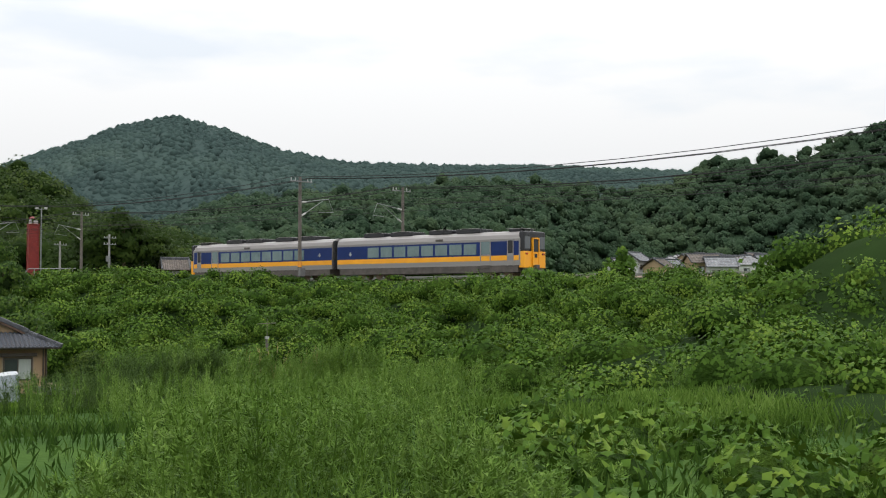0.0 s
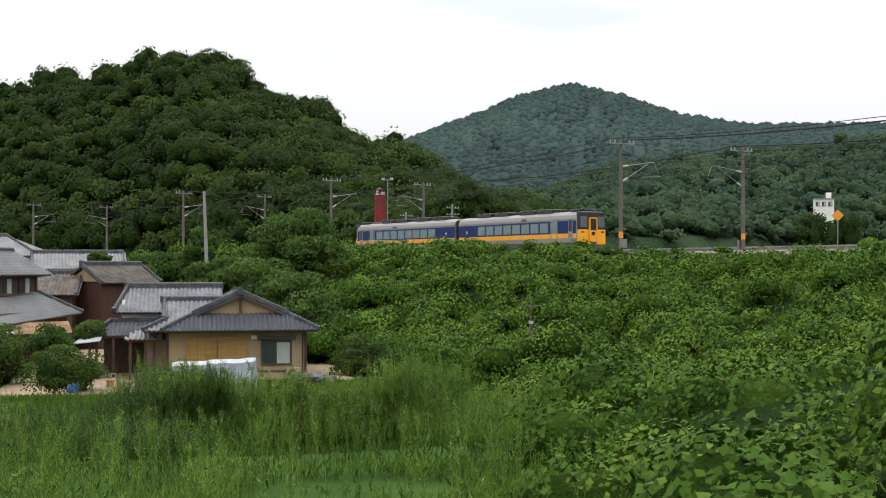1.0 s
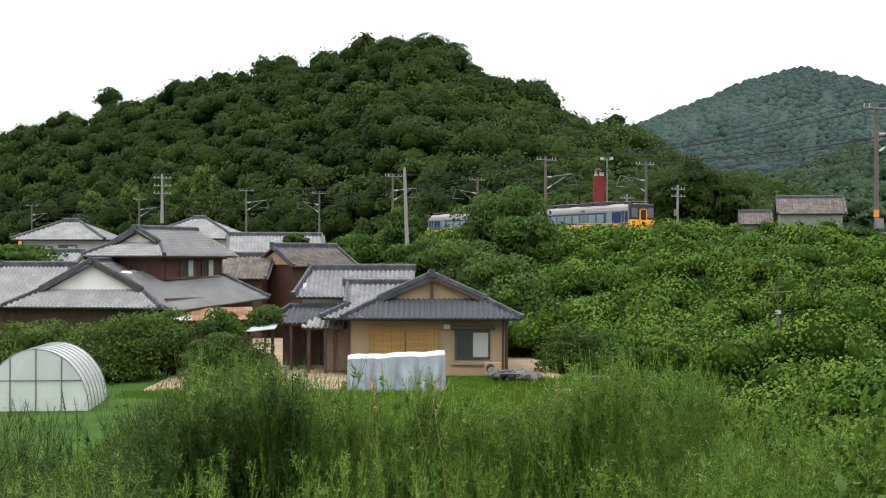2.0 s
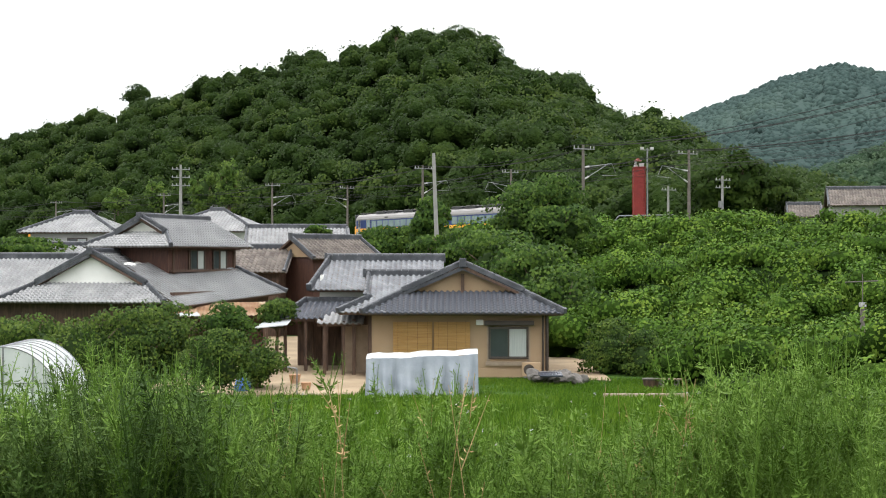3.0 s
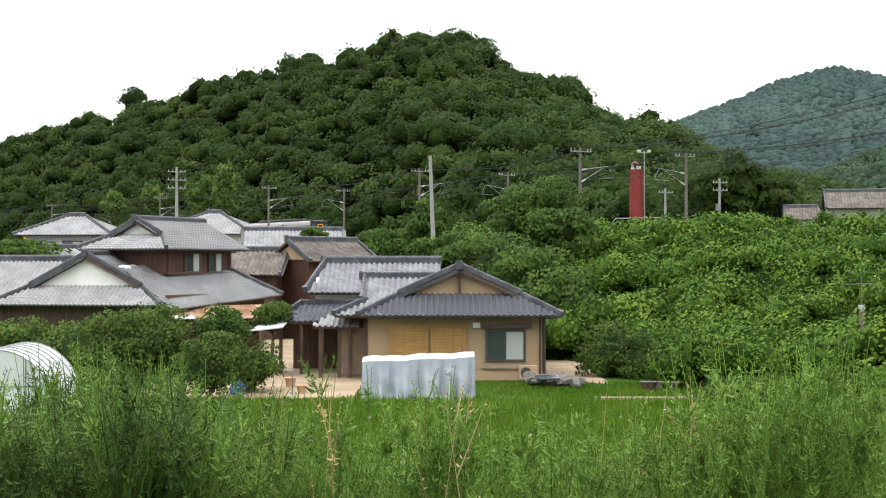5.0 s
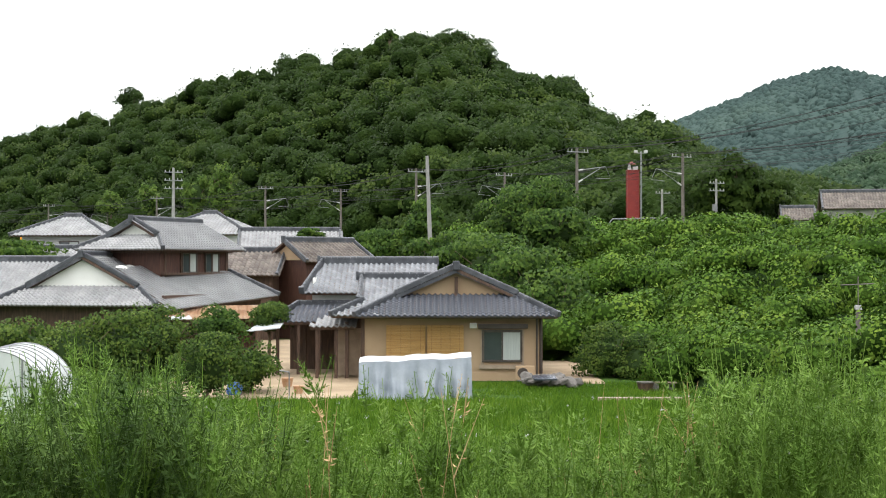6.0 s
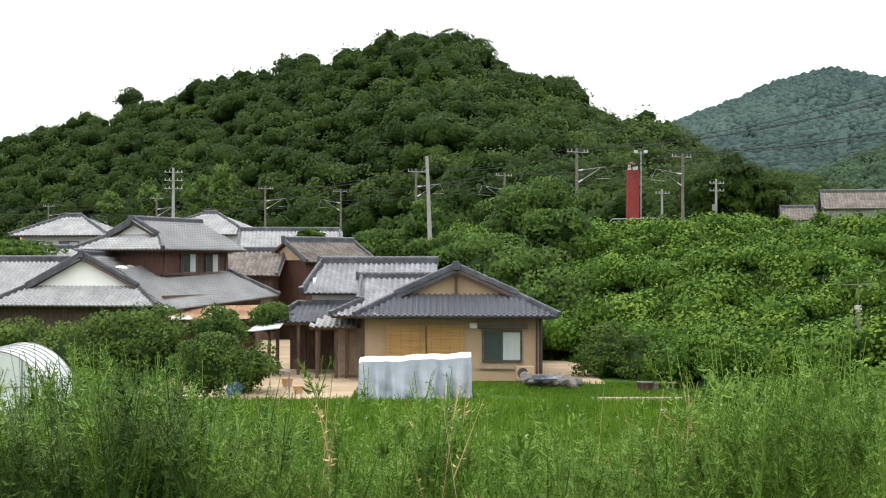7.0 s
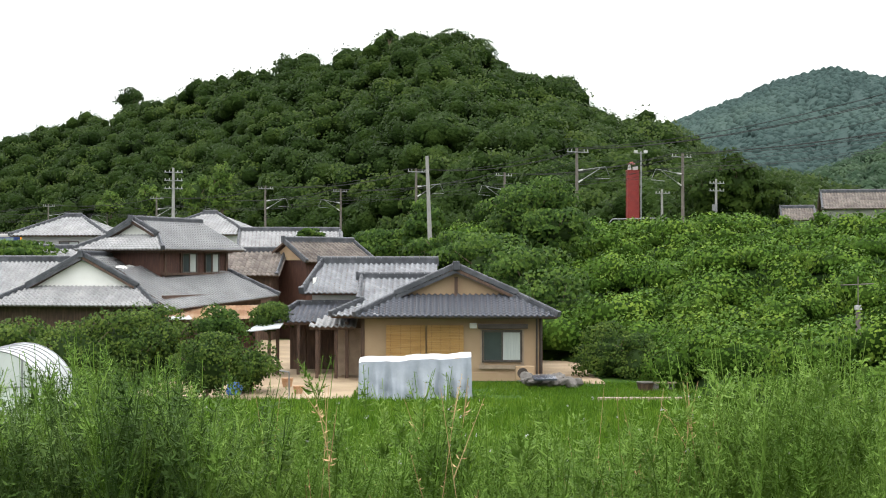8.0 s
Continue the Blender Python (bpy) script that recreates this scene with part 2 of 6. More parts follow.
M_ORANGE = material("orange_painted_board", ((0.62, 0.22, 0.02), (0.72, 0.30, 0.03)), rough=0.5, bump=0)
M_BLUE_PLASTIC = material("blue_plastic", ((0.03, 0.10, 0.35), (0.05, 0.16, 0.45)), rough=0.4, bump=0)

# ---------------------------------------------------------------- building tools
RNG = np.random.default_rng(7)


def big_mesh(name, verts, quads):
    """A mesh from arrays of corners and of four-cornered faces."""
    me = bpy.data.meshes.new(name)
    verts, quads = np.asarray(verts, np.float32), np.asarray(quads, np.int32)
    me.vertices.add(len(verts))
    me.vertices.foreach_set("co", verts.ravel())
    me.loops.add(quads.size)
    me.loops.foreach_set("vertex_index", quads.ravel())
    me.polygons.add(len(quads))
    me.polygons.foreach_set("loop_start", np.arange(0, quads.size, 4, dtype=np.int32))
    me.update(calc_edges=True)
    return me


def link(name, me, mat, parent=None, label="", smooth=False):
    me.materials.append(mat)
    if smooth:
        me.polygons.foreach_set("use_smooth", np.ones(len(me.polygons), bool))
    ob = new(name, me)
    if parent is not None:
        ob.parent = parent
    if label:
        ob["label"] = label
    return ob


def part(name, bm, mat, parent=None, label="", smooth=False):
    me = bpy.data.meshes.new(name)
    bm.normal_update()
    bm.to_mesh(me)
    bm.free()
    return link(name, me, mat, parent, label, smooth)


def thing(name, m, label, category, group="", kind=""):
    ob = new(name)
    ob.matrix_basis = m
    ob.empty_display_size = 0.2
    return tagged(ob, label, category, group, kind)


def box(bm, x0, x1, y0, y1, z0, z1, bevel=0.0):
    r = bmesh.ops.create_cube(bm, size=1.0, matrix=Matrix.LocRotScale(((x0 + x1) / 2, (y0 + y1) / 2, (z0 + z1) / 2), None, (x1 - x0, y1 - y0, z1 - z0)))
    if bevel:
        es = list({e for v in r["verts"] for e in v.link_edges})
        bmesh.ops.bevel(bm, geom=es, offset=bevel, segments=2, affect="EDGES", profile=0.6)
    return r


def boxes(*rows, bevel=0.0):
    bm = bmesh.new()
    for r in rows:
        box(bm, *r, bevel=bevel)
    return bm


def rod(bm, p, q, r0, r1=None, seg=8):
    p, q = Vector(p), Vector(q)
    r1 = r0 if r1 is None else r1
    m = Matrix.Translation((p + q) / 2) @ (q - p).to_track_quat("Z", "Y").to_matrix().to_4x4()
    return bmesh.ops.create_cone(bm, cap_ends=True, segments=seg, radius1=r0, radius2=r1, depth=(q - p).length, matrix=m)


def rods(*rows, seg=8):
    bm = bmesh.new()
    for r in rows:
        rod(bm, *r, seg=seg)
    return bm


def prism(bm, poly, depth):
    """A planar outline with thickness, pushed along minus its normal."""
    pts = [Vector(p) for p in poly]
    nrm = Vector((0, 0, 0))
    for i, p in enumerate(pts):
        nrm += p.cross(pts[(i + 1) % len(pts)])
    nrm.normalize()
    top = [bm.verts.new(p) for p in pts]
    low = [bm.verts.new(p - nrm * depth) for p in pts]
    bm.faces.new(top)
    bm.faces.new(low[::-1])
    for i in range(len(pts)):
        j = (i + 1) % len(pts)
        bm.faces.new((top[j], top[i], low[i], low[j]))


def slab(poly, depth):
    bm = bmesh.new()
    prism(bm, poly, depth)
    return bm


def hashed(ix, iy, seed):
    h = (ix.astype(np.int64) * 374761393 + iy.astype(np.int64) * 668265263 + seed * 1274126177) & 0x7FFFFFFF
    h = ((h ^ (h >> 13)) * 1274126177) & 0x7FFFFFFF
    return ((h ^ (h >> 16)) & 0xFFFF) / 65535.0


def vnoise(x, y, size, seed=0):
    x, y = np.asarray(x, float) / size, np.asarray(y, float) / size
    ix, iy = np.floor(x), np.floor(y)
    fx, fy = x - ix, y - iy
    fx, fy = fx * fx * (3 - 2 * fx), fy * fy * (3 - 2 * fy)
    a, b = hashed(ix, iy, seed), hashed(ix + 1, iy, seed)
    c, d = hashed(ix, iy + 1, seed), hashed(ix + 1, iy + 1, seed)
    return (a * (1 - fx) + b * fx) * (1 - fy) + (c * (1 - fx) + d * fx) * fy


def domes(x, y, size, seed=0, spread=0.62):
    """Rounded mounds of about that size, 0 to 1 high."""
    x, y = np.asarray(x, float) / size, np.asarray(y, float) / size
    ix, iy = np.floor(x), np.floor(y)
    best = np.zeros_like(x)
    for dx in (-1, 0, 1):
        for dy in (-1, 0, 1):
            cx, cy = ix + dx, iy + dy
            px, py = cx + hashed(cx, cy, seed), cy + hashed(cx, cy, seed + 11)
            r = spread * (0.7 + 0.6 * hashed(cx, cy, seed + 23))
            d2 = ((x - px) ** 2 + (y - py) ** 2) / r ** 2
            best = np.maximum(best, np.sqrt(np.maximum(0, 1 - d2)) * r / (spread * 1.3))
    return best


def leaf_quads(p, nrm, size, aspect=0.7, wild=0.6, rng=RNG, up=None):
    """A folded four-cornered leaf at each point, facing about along its normal."""
    n = len(p)
    nrm = nrm + rng.normal(0, wild, (n, 3))
    nrm /= np.linalg.norm(nrm, axis=1)[:, None] + 1e-9
    a = rng.normal(0, 1, (n, 3)) if up is None else up + rng.normal(0, 0.25, (n, 3))
    a -= nrm * (a * nrm).sum(1)[:, None]
    a /= np.linalg.norm(a, axis=1)[:, None] + 1e-9
    b = np.cross(nrm, a)
    s = (np.broadcast_to(size, (n,)) * rng.uniform(0.7, 1.3, n))[:, None]
    drop = nrm * s * 0.14
    v = np.stack([p - a * s * 0.5, p - b * s * 0.5 * aspect - drop, p + a * s * 0.5, p + b * s * 0.5 * aspect - drop], 1)
    return v.reshape(-1, 3)


def leaf_mesh(name, p, shape, size, aspect=0.85, wild=0.35, rng=RNG, form=0.72, toward=0.7):
    """Leaves whose shading follows the clump that they grow on."""
    v = leaf_quads(p, shape / (np.linalg.norm(shape, axis=1)[:, None] + 1e-9) + np.array([-0.1, -toward, 0.1]), size, aspect, wild, rng)
    q = v.reshape(-1, 4, 3).copy()
    own = np.cross(q[:, 2] - q[:, 0], q[:, 3] - q[:, 1])
    own /= np.linalg.norm(own, axis=1)[:, None] + 1e-9
    s = shape / (np.linalg.norm(shape, axis=1)[:, None] + 1e-9)
    # upper sides of all leaves outward
    under = (own * (s + np.array([-0.1, -toward, 0.1]))).sum(1) < 0
    q[under] = q[under][:, ::-1]
    own[under] *= -1
    me = big_mesh(name, q.reshape(-1, 3), quads_of(len(p)))
    n = form * s + (1 - form) * own
    n /= np.linalg.norm(n, axis=1)[:, None] + 1e-9
    a = me.attributes.new("custom_normal", "FLOAT_VECTOR", "POINT")
    a.data.foreach_set("vector", np.repeat(n, 4, 0).astype(np.float32).ravel())
    return me


def quads_of(n):
    return np.arange(4 * n, dtype=np.int32).reshape(-1, 4)


def grid_mesh(name, xs, ys, zfun):
    gx, gy = np.meshgrid(xs, ys)
    gz = zfun(gx, gy)
    nx, ny = len(xs), len(ys)
    i = np.arange(nx * ny).reshape(ny, nx)
    q = np.stack([i[:-1, :-1], i[:-1, 1:], i[1:, 1:], i[1:, :-1]], -1).reshape(-1, 4)
    return big_mesh(name, np.stack([gx, gy, gz], -1).reshape(-1, 3), q)


# ---------------------------------------------------------------- the line and the land
TRACK_Y = np.array([-40, 5, 33, 61.6, 85, 110, 134, 161, 200, 231, 262, 300, 360.0])
TRACK_X = np.array([83, 65.5, 54.7, 44.2, 35.3, 26.8, 17.2, 1.5, -23, -46, -74, -115, -190.0])
RAIL_Z = 7.3
_ty = np.linspace(-40, 360, 801)
_tx = np.interp(_ty, TRACK_Y, TRACK_X)
for _ in range(60):
    _tx[1:-1] = 0.25 * _tx[:-2] + 0.5 * _tx[1:-1] + 0.25 * _tx[2:]
_ts = np.concatenate([[0], np.cumsum(np.hypot(np.diff(_tx), np.diff(_ty)))])


def track_x(y):
    return np.interp(y, _ty, _tx)


def track_at(s):
    return np.interp(s, _ts, _tx), np.interp(s, _ts, _ty)


def track_s(y):
    return np.interp(y, _ty, _ts)


def smooth(u):
    u = np.clip(u, 0, 1)
    return u * u * (3 - 2 * u)


FOOT_Y = np.array([-60, -25, -14, -8, 0, 14, 30, 56, 66, 80, 110, 180, 300])
FOOT_X = np.array([-8, -4.5, -1.6, 0.2, 3.6, 8.4, 9.5, 9.0, 5.6, -4, -19, -70, -170])


def land(x, y):
    """Height of the ground: yard and paddy at 0, the bank of the lane, the railway embankment, the valley beyond."""
    x, y = np.asarray(x, float), np.asarray(y, float)
    foot, crest = np.interp(y, FOOT_Y, FOOT_X), track_x(y) - 5.5
    u = (x - foot) / np.maximum(crest - foot, 4)
    z = (6.5 - 0.8 * smooth((98 - y) / 20)) * smooth(u)
    lane = (2.95 + 0.95 * smooth((-1 - y) / 10)) * smooth((15.0 - y) / 11.0) * smooth((8 - x) / 8 + 0.6) * smooth((x + 16 + 0.5 * (y + 24)) / 6 + 0.5 * smooth((-14 - y) / 6))
    z = np.maximum(z, lane)
    beyond = x - (track_x(y) + 9)
    z = z + 0.035 * np.clip(beyond - 60, 0, 300) - 1.5 * smooth(beyond / 20)
    mound = 6.4 * np.exp(-(((x - 14.0) / 6.0) ** 2 + ((y + 0.5) / 7.5) ** 2))
    return z + mound + 0.12 * (vnoise(x, y, 3.1, 5) - 0.5) * smooth(u + 0.3)


# ---------------------------------------------------------------- ground
def build_ground():
    xs = np.unique(np.concatenate([np.linspace(-1500, -120, 24), np.linspace(-120, 120, 161), np.linspace(120, 1500, 24)]))
    ys = np.unique(np.concatenate([np.linspace(-400, -60, 12), np.linspace(-60, 260, 214), np.linspace(260, 2000, 24)]))
    ob = link("ground", grid_mesh("ground", xs, ys, land), M_GRASS, smooth=True)
    tagged(ob, "green grassy valley floor with banks and field edges", "ground", kind="structure")
    def patch(name, x0, x1, y0, y1, mat, label, dz):
        me = grid_mesh(name, np.linspace(x0, x1, 25), np.linspace(y0, y1, 25), lambda x, y: land(x, y) + dz - 0.3 * np.maximum(0, np.maximum(abs(2 * (x - x0) / (x1 - x0) - 1), abs(2 * (y - y0) / (y1 - y0) - 1)) + 0.25 * vnoise(x, y, 1.7, 3) - 1.08))
        tagged(link(name, me, mat, smooth=True), label, "ground", kind="structure")
    patch("yard_ground", -11.5, -3.2, 47.5, 84, M_EARTH, "bare tan earth of the house yard", 0.03)
    patch("yard_earth", 3.2, 6.6, 53.5, 66, M_EARTH, "bare earth strip beside the house", 0.034)
    patch("field_path", -9.3, -6.8, 30, 48, M_EARTH, "trodden earth path along the paddy", 0.045)


def vine_depth(x, y):
    """How deep the vines lie over the embankment: thick on the slope, thin at its brow and by the lane."""
    crest = track_x(y) - 5.5
    brow = smooth((x - crest + 9) / 7)
    deep = (0.3 + 0.9 * vnoise(x, y, 6.0, 14)) * (0.35 + 0.65 * smooth((y - 2) / 16))
    return deep * (1 - 0.75 * brow) + (1.5 + 0.3 * smooth((y - 70) / 25)) * brow


def build_kudzu():
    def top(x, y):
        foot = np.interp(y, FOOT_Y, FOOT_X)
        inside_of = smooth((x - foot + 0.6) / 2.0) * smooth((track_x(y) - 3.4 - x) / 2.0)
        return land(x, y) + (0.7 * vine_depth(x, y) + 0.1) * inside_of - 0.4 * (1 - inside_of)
    # sheet below the leaves; its dark colour stands in for gap shade
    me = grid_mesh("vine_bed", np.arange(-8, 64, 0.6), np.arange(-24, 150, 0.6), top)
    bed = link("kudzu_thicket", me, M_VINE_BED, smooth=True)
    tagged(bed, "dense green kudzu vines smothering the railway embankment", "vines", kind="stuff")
    rng = np.random.default_rng(21)
    P, N, S, DV, DF = [], [], [], [], []
    # hearts of the clumps: low domes, their green darkened in place of inner shade
    ring = np.radians(np.arange(0, 360, 36))
    dome = np.concatenate([np.stack([np.cos(ring) * c, np.sin(ring) * c, np.full(10, h)], 1) for c, h in ((0.8, -0.55), (1.0, -0.05), (0.86, 0.5), (0.5, 0.86))] + [np.array([[0, 0, 1.0]])])
    skin = [(10 * r + i, 10 * r + (i + 1) % 10, 10 * r + 10 + (i + 1) % 10, 10 * r + 10 + i) for r in range(3) for i in range(10)] + [(30 + i, 30 + (i + 1) % 10, 40, 40) for i in range(10)]
    skin = np.array(skin)
    hearts = 0
    # stretches of the bank: reach, spacing of the clumps, their size, leaves to the square metre, leaf length
    for (x0, x1, y0, y1), gap, (r0, r1), dense, leaf in (
            ((2, 52, 6, 34), 1.6, (0.5, 1.25), 100, 0.135), ((2, 50, 34, 62), 1.7, (0.55, 1.35), 72, 0.155), ((-6, 42, 62, 98), 2.0, (0.65, 1.6), 42, 0.20),
            ((-24, 33, 98, 150), 2.6, (0.8, 2.0), 22, 0.27), ((-9, 12, -22, 6), 1.2, (0.4, 0.95), 150, 0.10), ((12, 34, -22, 6), 1.7, (0.6, 1.4), 90, 0.13)):
        gx, gy = np.meshgrid(np.arange(x0, x1, gap), np.arange(y0, y1, gap))
        x = gx.ravel() + rng.uniform(-0.55, 0.55, gx.size) * gap
        y = gy.ravel() + rng.uniform(-0.55, 0.55, gx.size) * gap
        foot = np.interp(y, FOOT_Y, FOOT_X)
        keep = (x > foot - 0.3 + rng.normal(0, 0.4, len(x))) & (x < track_x(y) - 4.2)
        if x0 == -9:
            trodden = path_gap(x, y)
            keep &= trodden > 2.0
            keep |= (trodden > 0.9) & (trodden < 6) & (y < -8) & (x > -9.5 - 0.55 * (y + 22) + 3.0) & (np.hypot(x + 12.1, y + 24.5) > 8)
        x, y = x[keep], y[keep]
        n = len(x)
        R = r0 + (r1 - r0) * np.clip(0.45 * vnoise(x, y, 4.5, 5) + 0.75 * rng.uniform(0, 1, n) ** 1.6, 0, 1)
        at_brow = smooth((x - track_x(y) + 14) / 7)
        R *= 1 - 0.35 * at_brow
        lift = vine_depth(x, y) * rng.uniform(0.5, 1.0, n) + (1 - 0.85 * at_brow) * rng.uniform(-0.45, 0.6, n) * np.minimum(R, 1.2)
        lift += 1.0 * domes(x, y, 4.6, 9, 0.7) * (1 - at_brow) * smooth((y - 4) / 8) - 0.25
        by_lane = (y < -6) & (x < np.interp(y, FOOT_Y, FOOT_X))
        R, lift = np.where(by_lane, 0.65 * R, R), np.where(by_lane, -0.1, lift)
        C = np.stack([x, y, land(x, y) + lift], 1)
        wide = np.stack([rng.uniform(1.0, 1.6, n), rng.uniform(0.85, 1.15, n), rng.uniform(0.6, 1.0, n) * (1 - 0.2 * at_brow)], 1) * R[:, None]
        for k in range(n):
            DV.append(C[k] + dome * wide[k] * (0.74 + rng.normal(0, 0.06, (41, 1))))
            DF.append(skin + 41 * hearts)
            hearts += 1
            m = int(dense * 7.2 * R[k] ** 2)
            q = rng.normal(0, 1, (m, 3))
            q[:, 2] = np.abs(q[:, 2]) * 1.1 - 0.45
            q /= np.linalg.norm(q, axis=1)[:, None]
            # ragged edge: the clump swells and dips with direction
            turn = np.arctan2(q[:, 1], q[:, 0])
            a, b = rng.uniform(0, 6.28, 2)
            wob = 1 + 0.14 * np.sin(3 * turn + a) + 0.11 * np.sin(5 * turn + 5 * q[:, 2] + b) + rng.normal(0, 0.07, m)
            p = C[k] + q * wide[k] * wob[:, None]
            # no leaves inside the neighbouring clumps
            near = np.nonzero((np.abs(x - x[k]) < 4.5) & (np.abs(y - y[k]) < 4.5))[0]
            near = near[near != k]
            d = (((p[:, None] - C[None, near]) / wide[None, near]) ** 2).sum(2)
            free = (d > 0.85).all(1) & ((q[:, 1] < 0.45) | (q[:, 2] > 0.6))
            P.append(p[free])
            N.append(q[free])
            S.append(np.full(int(free.sum()), leaf))
    P, N, S = np.concatenate(P), np.concatenate(N), np.concatenate(S)
    leaves = link("kudzu_leaves", leaf_mesh("kudzu_leaves", P, N, S, 0.8, 0.42, rng, 0.82, 0.0), M_KUDZU, bed)
    leaves["kind"] = "stuff"
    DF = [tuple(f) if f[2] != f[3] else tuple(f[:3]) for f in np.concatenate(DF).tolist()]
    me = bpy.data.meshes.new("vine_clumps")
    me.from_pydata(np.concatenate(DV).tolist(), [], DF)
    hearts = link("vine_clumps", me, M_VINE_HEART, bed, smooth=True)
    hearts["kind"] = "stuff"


def lumpy_crown(rng, radius, height, lumps, leaves, low=False, squash=0.8):
    """Leaf points and normals on the shells of many small lumps round a crown."""
    n = leaves // lumps
    P, N = [], []
    for _ in range(lumps):
        d = rng.normal(0, 1, 3)
        d /= np.linalg.norm(d)
        if d[2] < (-0.95 if low else -0.35):
            d[2] *= -0.6
        r = rng.uniform(0.28, 0.5)
        c = d * np.array([radius, radius, height / 2]) * rng.uniform(0.45, 0.78)
        q = rng.normal(0, 1, (n, 3))
        q /= np.linalg.norm(q, axis=1)[:, None]
        q[:, 2] = np.where(q[:, 2] < -0.3, -q[:, 2], q[:, 2])
        scale = r * np.array([radius, radius, height / 2 * squash])
        P.append(c + q * scale * rng.uniform(0.78, 1.08, (n, 1)))
        N.append(q)
    return np.concatenate(P), np.concatenate(N)


def tree(name, x, y, z, height, radius, mat, label, seed, leaf=0.2, leaves=2600, stem=0.35, lumps=22, category="tree"):
    rng = np.random.default_rng(seed)
    root = thing(name, pose(x, y, z), label, category)
    crown_h = height * (1 - stem) * (1.3 if stem < 0.2 else 1.1)
    mid = height - crown_h / 2
    bm = bmesh.new()
    rod(bm, (0, 0, -0.3), (0.03 * height, 0, mid), 0.035 * height, 0.018 * height, 9)
    for _ in range(7):
        a, e = rng.uniform(0, 6.28), rng.uniform(0.2, 0.9)
        q = Vector((math.cos(a) * radius * 0.7, math.sin(a) * radius * 0.7, mid + crown_h * 0.35 * e))
        rod(bm, (0.02 * height, 0, mid * rng.uniform(0.55, 0.95)), q, 0.014 * height, 0.004 * height, 6)
    part("trunk", bm, M_BARK, root)
    P, N = lumpy_crown(rng, radius, crown_h, lumps, leaves, stem < 0.2)
    crown = link("crown", leaf_mesh("crown", P + np.array([0, 0, mid]), N, leaf, 0.75, 0.5, rng, 0.65), mat, root)
    if name == "hilltop_tree" and radius < 4:
        return root
    # added core in dark green, standing in for the crown's inner shade
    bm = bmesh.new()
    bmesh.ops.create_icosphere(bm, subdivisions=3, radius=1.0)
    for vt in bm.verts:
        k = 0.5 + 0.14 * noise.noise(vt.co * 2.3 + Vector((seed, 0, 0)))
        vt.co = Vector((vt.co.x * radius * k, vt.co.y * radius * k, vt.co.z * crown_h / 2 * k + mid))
    part("crown_shade_core", bm, M_UNDER, crown, smooth=True)
    return root


def hill(name, label, az, el, crest_at, foot_at, z_foot, mat, trees, tree_r, leaf, leaves, seed, curve=1.0, eye=(0, 0, 4.9)):
    """A wooded ridge: its skyline as bearing and elevation from the valley, its foot and crest as distances, clothed with tree crowns."""
    rng = np.random.default_rng(seed)
    az, el = np.asarray(az, float), np.asarray(el, float)
    a = np.linspace(az[0], az[-1], 150)

    def point(aa, vv):
        dc, df = np.interp(aa, *crest_at), np.interp(aa, *foot_at)
        c = eye[2] + dc * np.tan(np.radians(np.interp(aa, az, el))) - tree_r * (1.12 if mat is M_FOREST else 0.3 if mat is M_FAR else 1.0)
        bump = 0.16 * (c - z_foot) * (vnoise(aa * 9, vv * 20, 6.0, seed) - 0.5) * np.clip(1.05 - vv, 0, 1) * smooth(vv * 4)
        d = np.where(vv <= 1, df + (dc - df) * vv, dc + (vv - 1) * dc)
        rise = np.where(vv <= 1, np.clip(vv, 0, 1) ** curve, 1 - 0.9 * np.clip(vv - 1, 0, 1) ** 1.3)
        return np.stack([eye[0] + d * np.sin(np.radians(aa)), eye[1] + d * np.cos(np.radians(aa)), z_foot + (c - z_foot) * rise + bump - np.where(vv < 0, 4, 0)], -1)

    ga, gv = np.meshgrid(a, np.linspace(-0.02, 1.35, 40))
    V = point(ga, gv)
    i = np.arange(V.shape[0] * V.shape[1]).reshape(V.shape[:2])
    q = np.stack([i[:-1, :-1], i[:-1, 1:], i[1:, 1:], i[1:, :-1]], -1).reshape(-1, 4)
    # ground under the crowns: forest shade as dark green, distant hills in hazed colour
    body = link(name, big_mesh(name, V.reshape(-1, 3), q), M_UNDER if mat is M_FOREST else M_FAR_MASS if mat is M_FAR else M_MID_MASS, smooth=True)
    tagged(body, label, "hill", kind="stuff")
    # evenly strewn crowns: a jittered lattice
    cols = int(math.sqrt(trees * 2.2))
    lines = trees // cols
    ia, iv = np.meshgrid(np.arange(cols), np.arange(lines))
    ta = az[0] + (az[-1] - az[0]) * (ia.ravel() + rng.uniform(0, 1, ia.size)) / cols
    tv = ((iv.ravel() + rng.uniform(0, 1, ia.size)) / lines * 1.03) ** 1.0
    if mat is M_FAR:
        clear = ta > 4
        ta, tv = ta[clear], tv[clear]
    n = len(ta)
    C = point(ta, tv)
    R = tree_r * rng.uniform(0.6, 1.3, n)
    lumps = 5
    q = rng.normal(0, 1, (n, leaves, 3))
    q[..., 2] = np.abs(q[..., 2]) * 0.9 - 0.15
    q /= np.linalg.norm(q, axis=2)[..., None]
    k = rng.integers(0, lumps, (n, leaves))
    lump = rng.normal(0, 1, (n, lumps, 3))
    lump[..., 2] = np.abs(lump[..., 2])
    lump /= np.linalg.norm(lump, axis=2)[..., None]
    off = np.take_along_axis(lump, k[..., None].repeat(3, 2), 1)
    tall = rng.uniform(0.75, 1.15, (n, 1))
    local = (off * 0.56 + q * 0.46) * rng.uniform(0.94, 1.03, (n, leaves, 1))
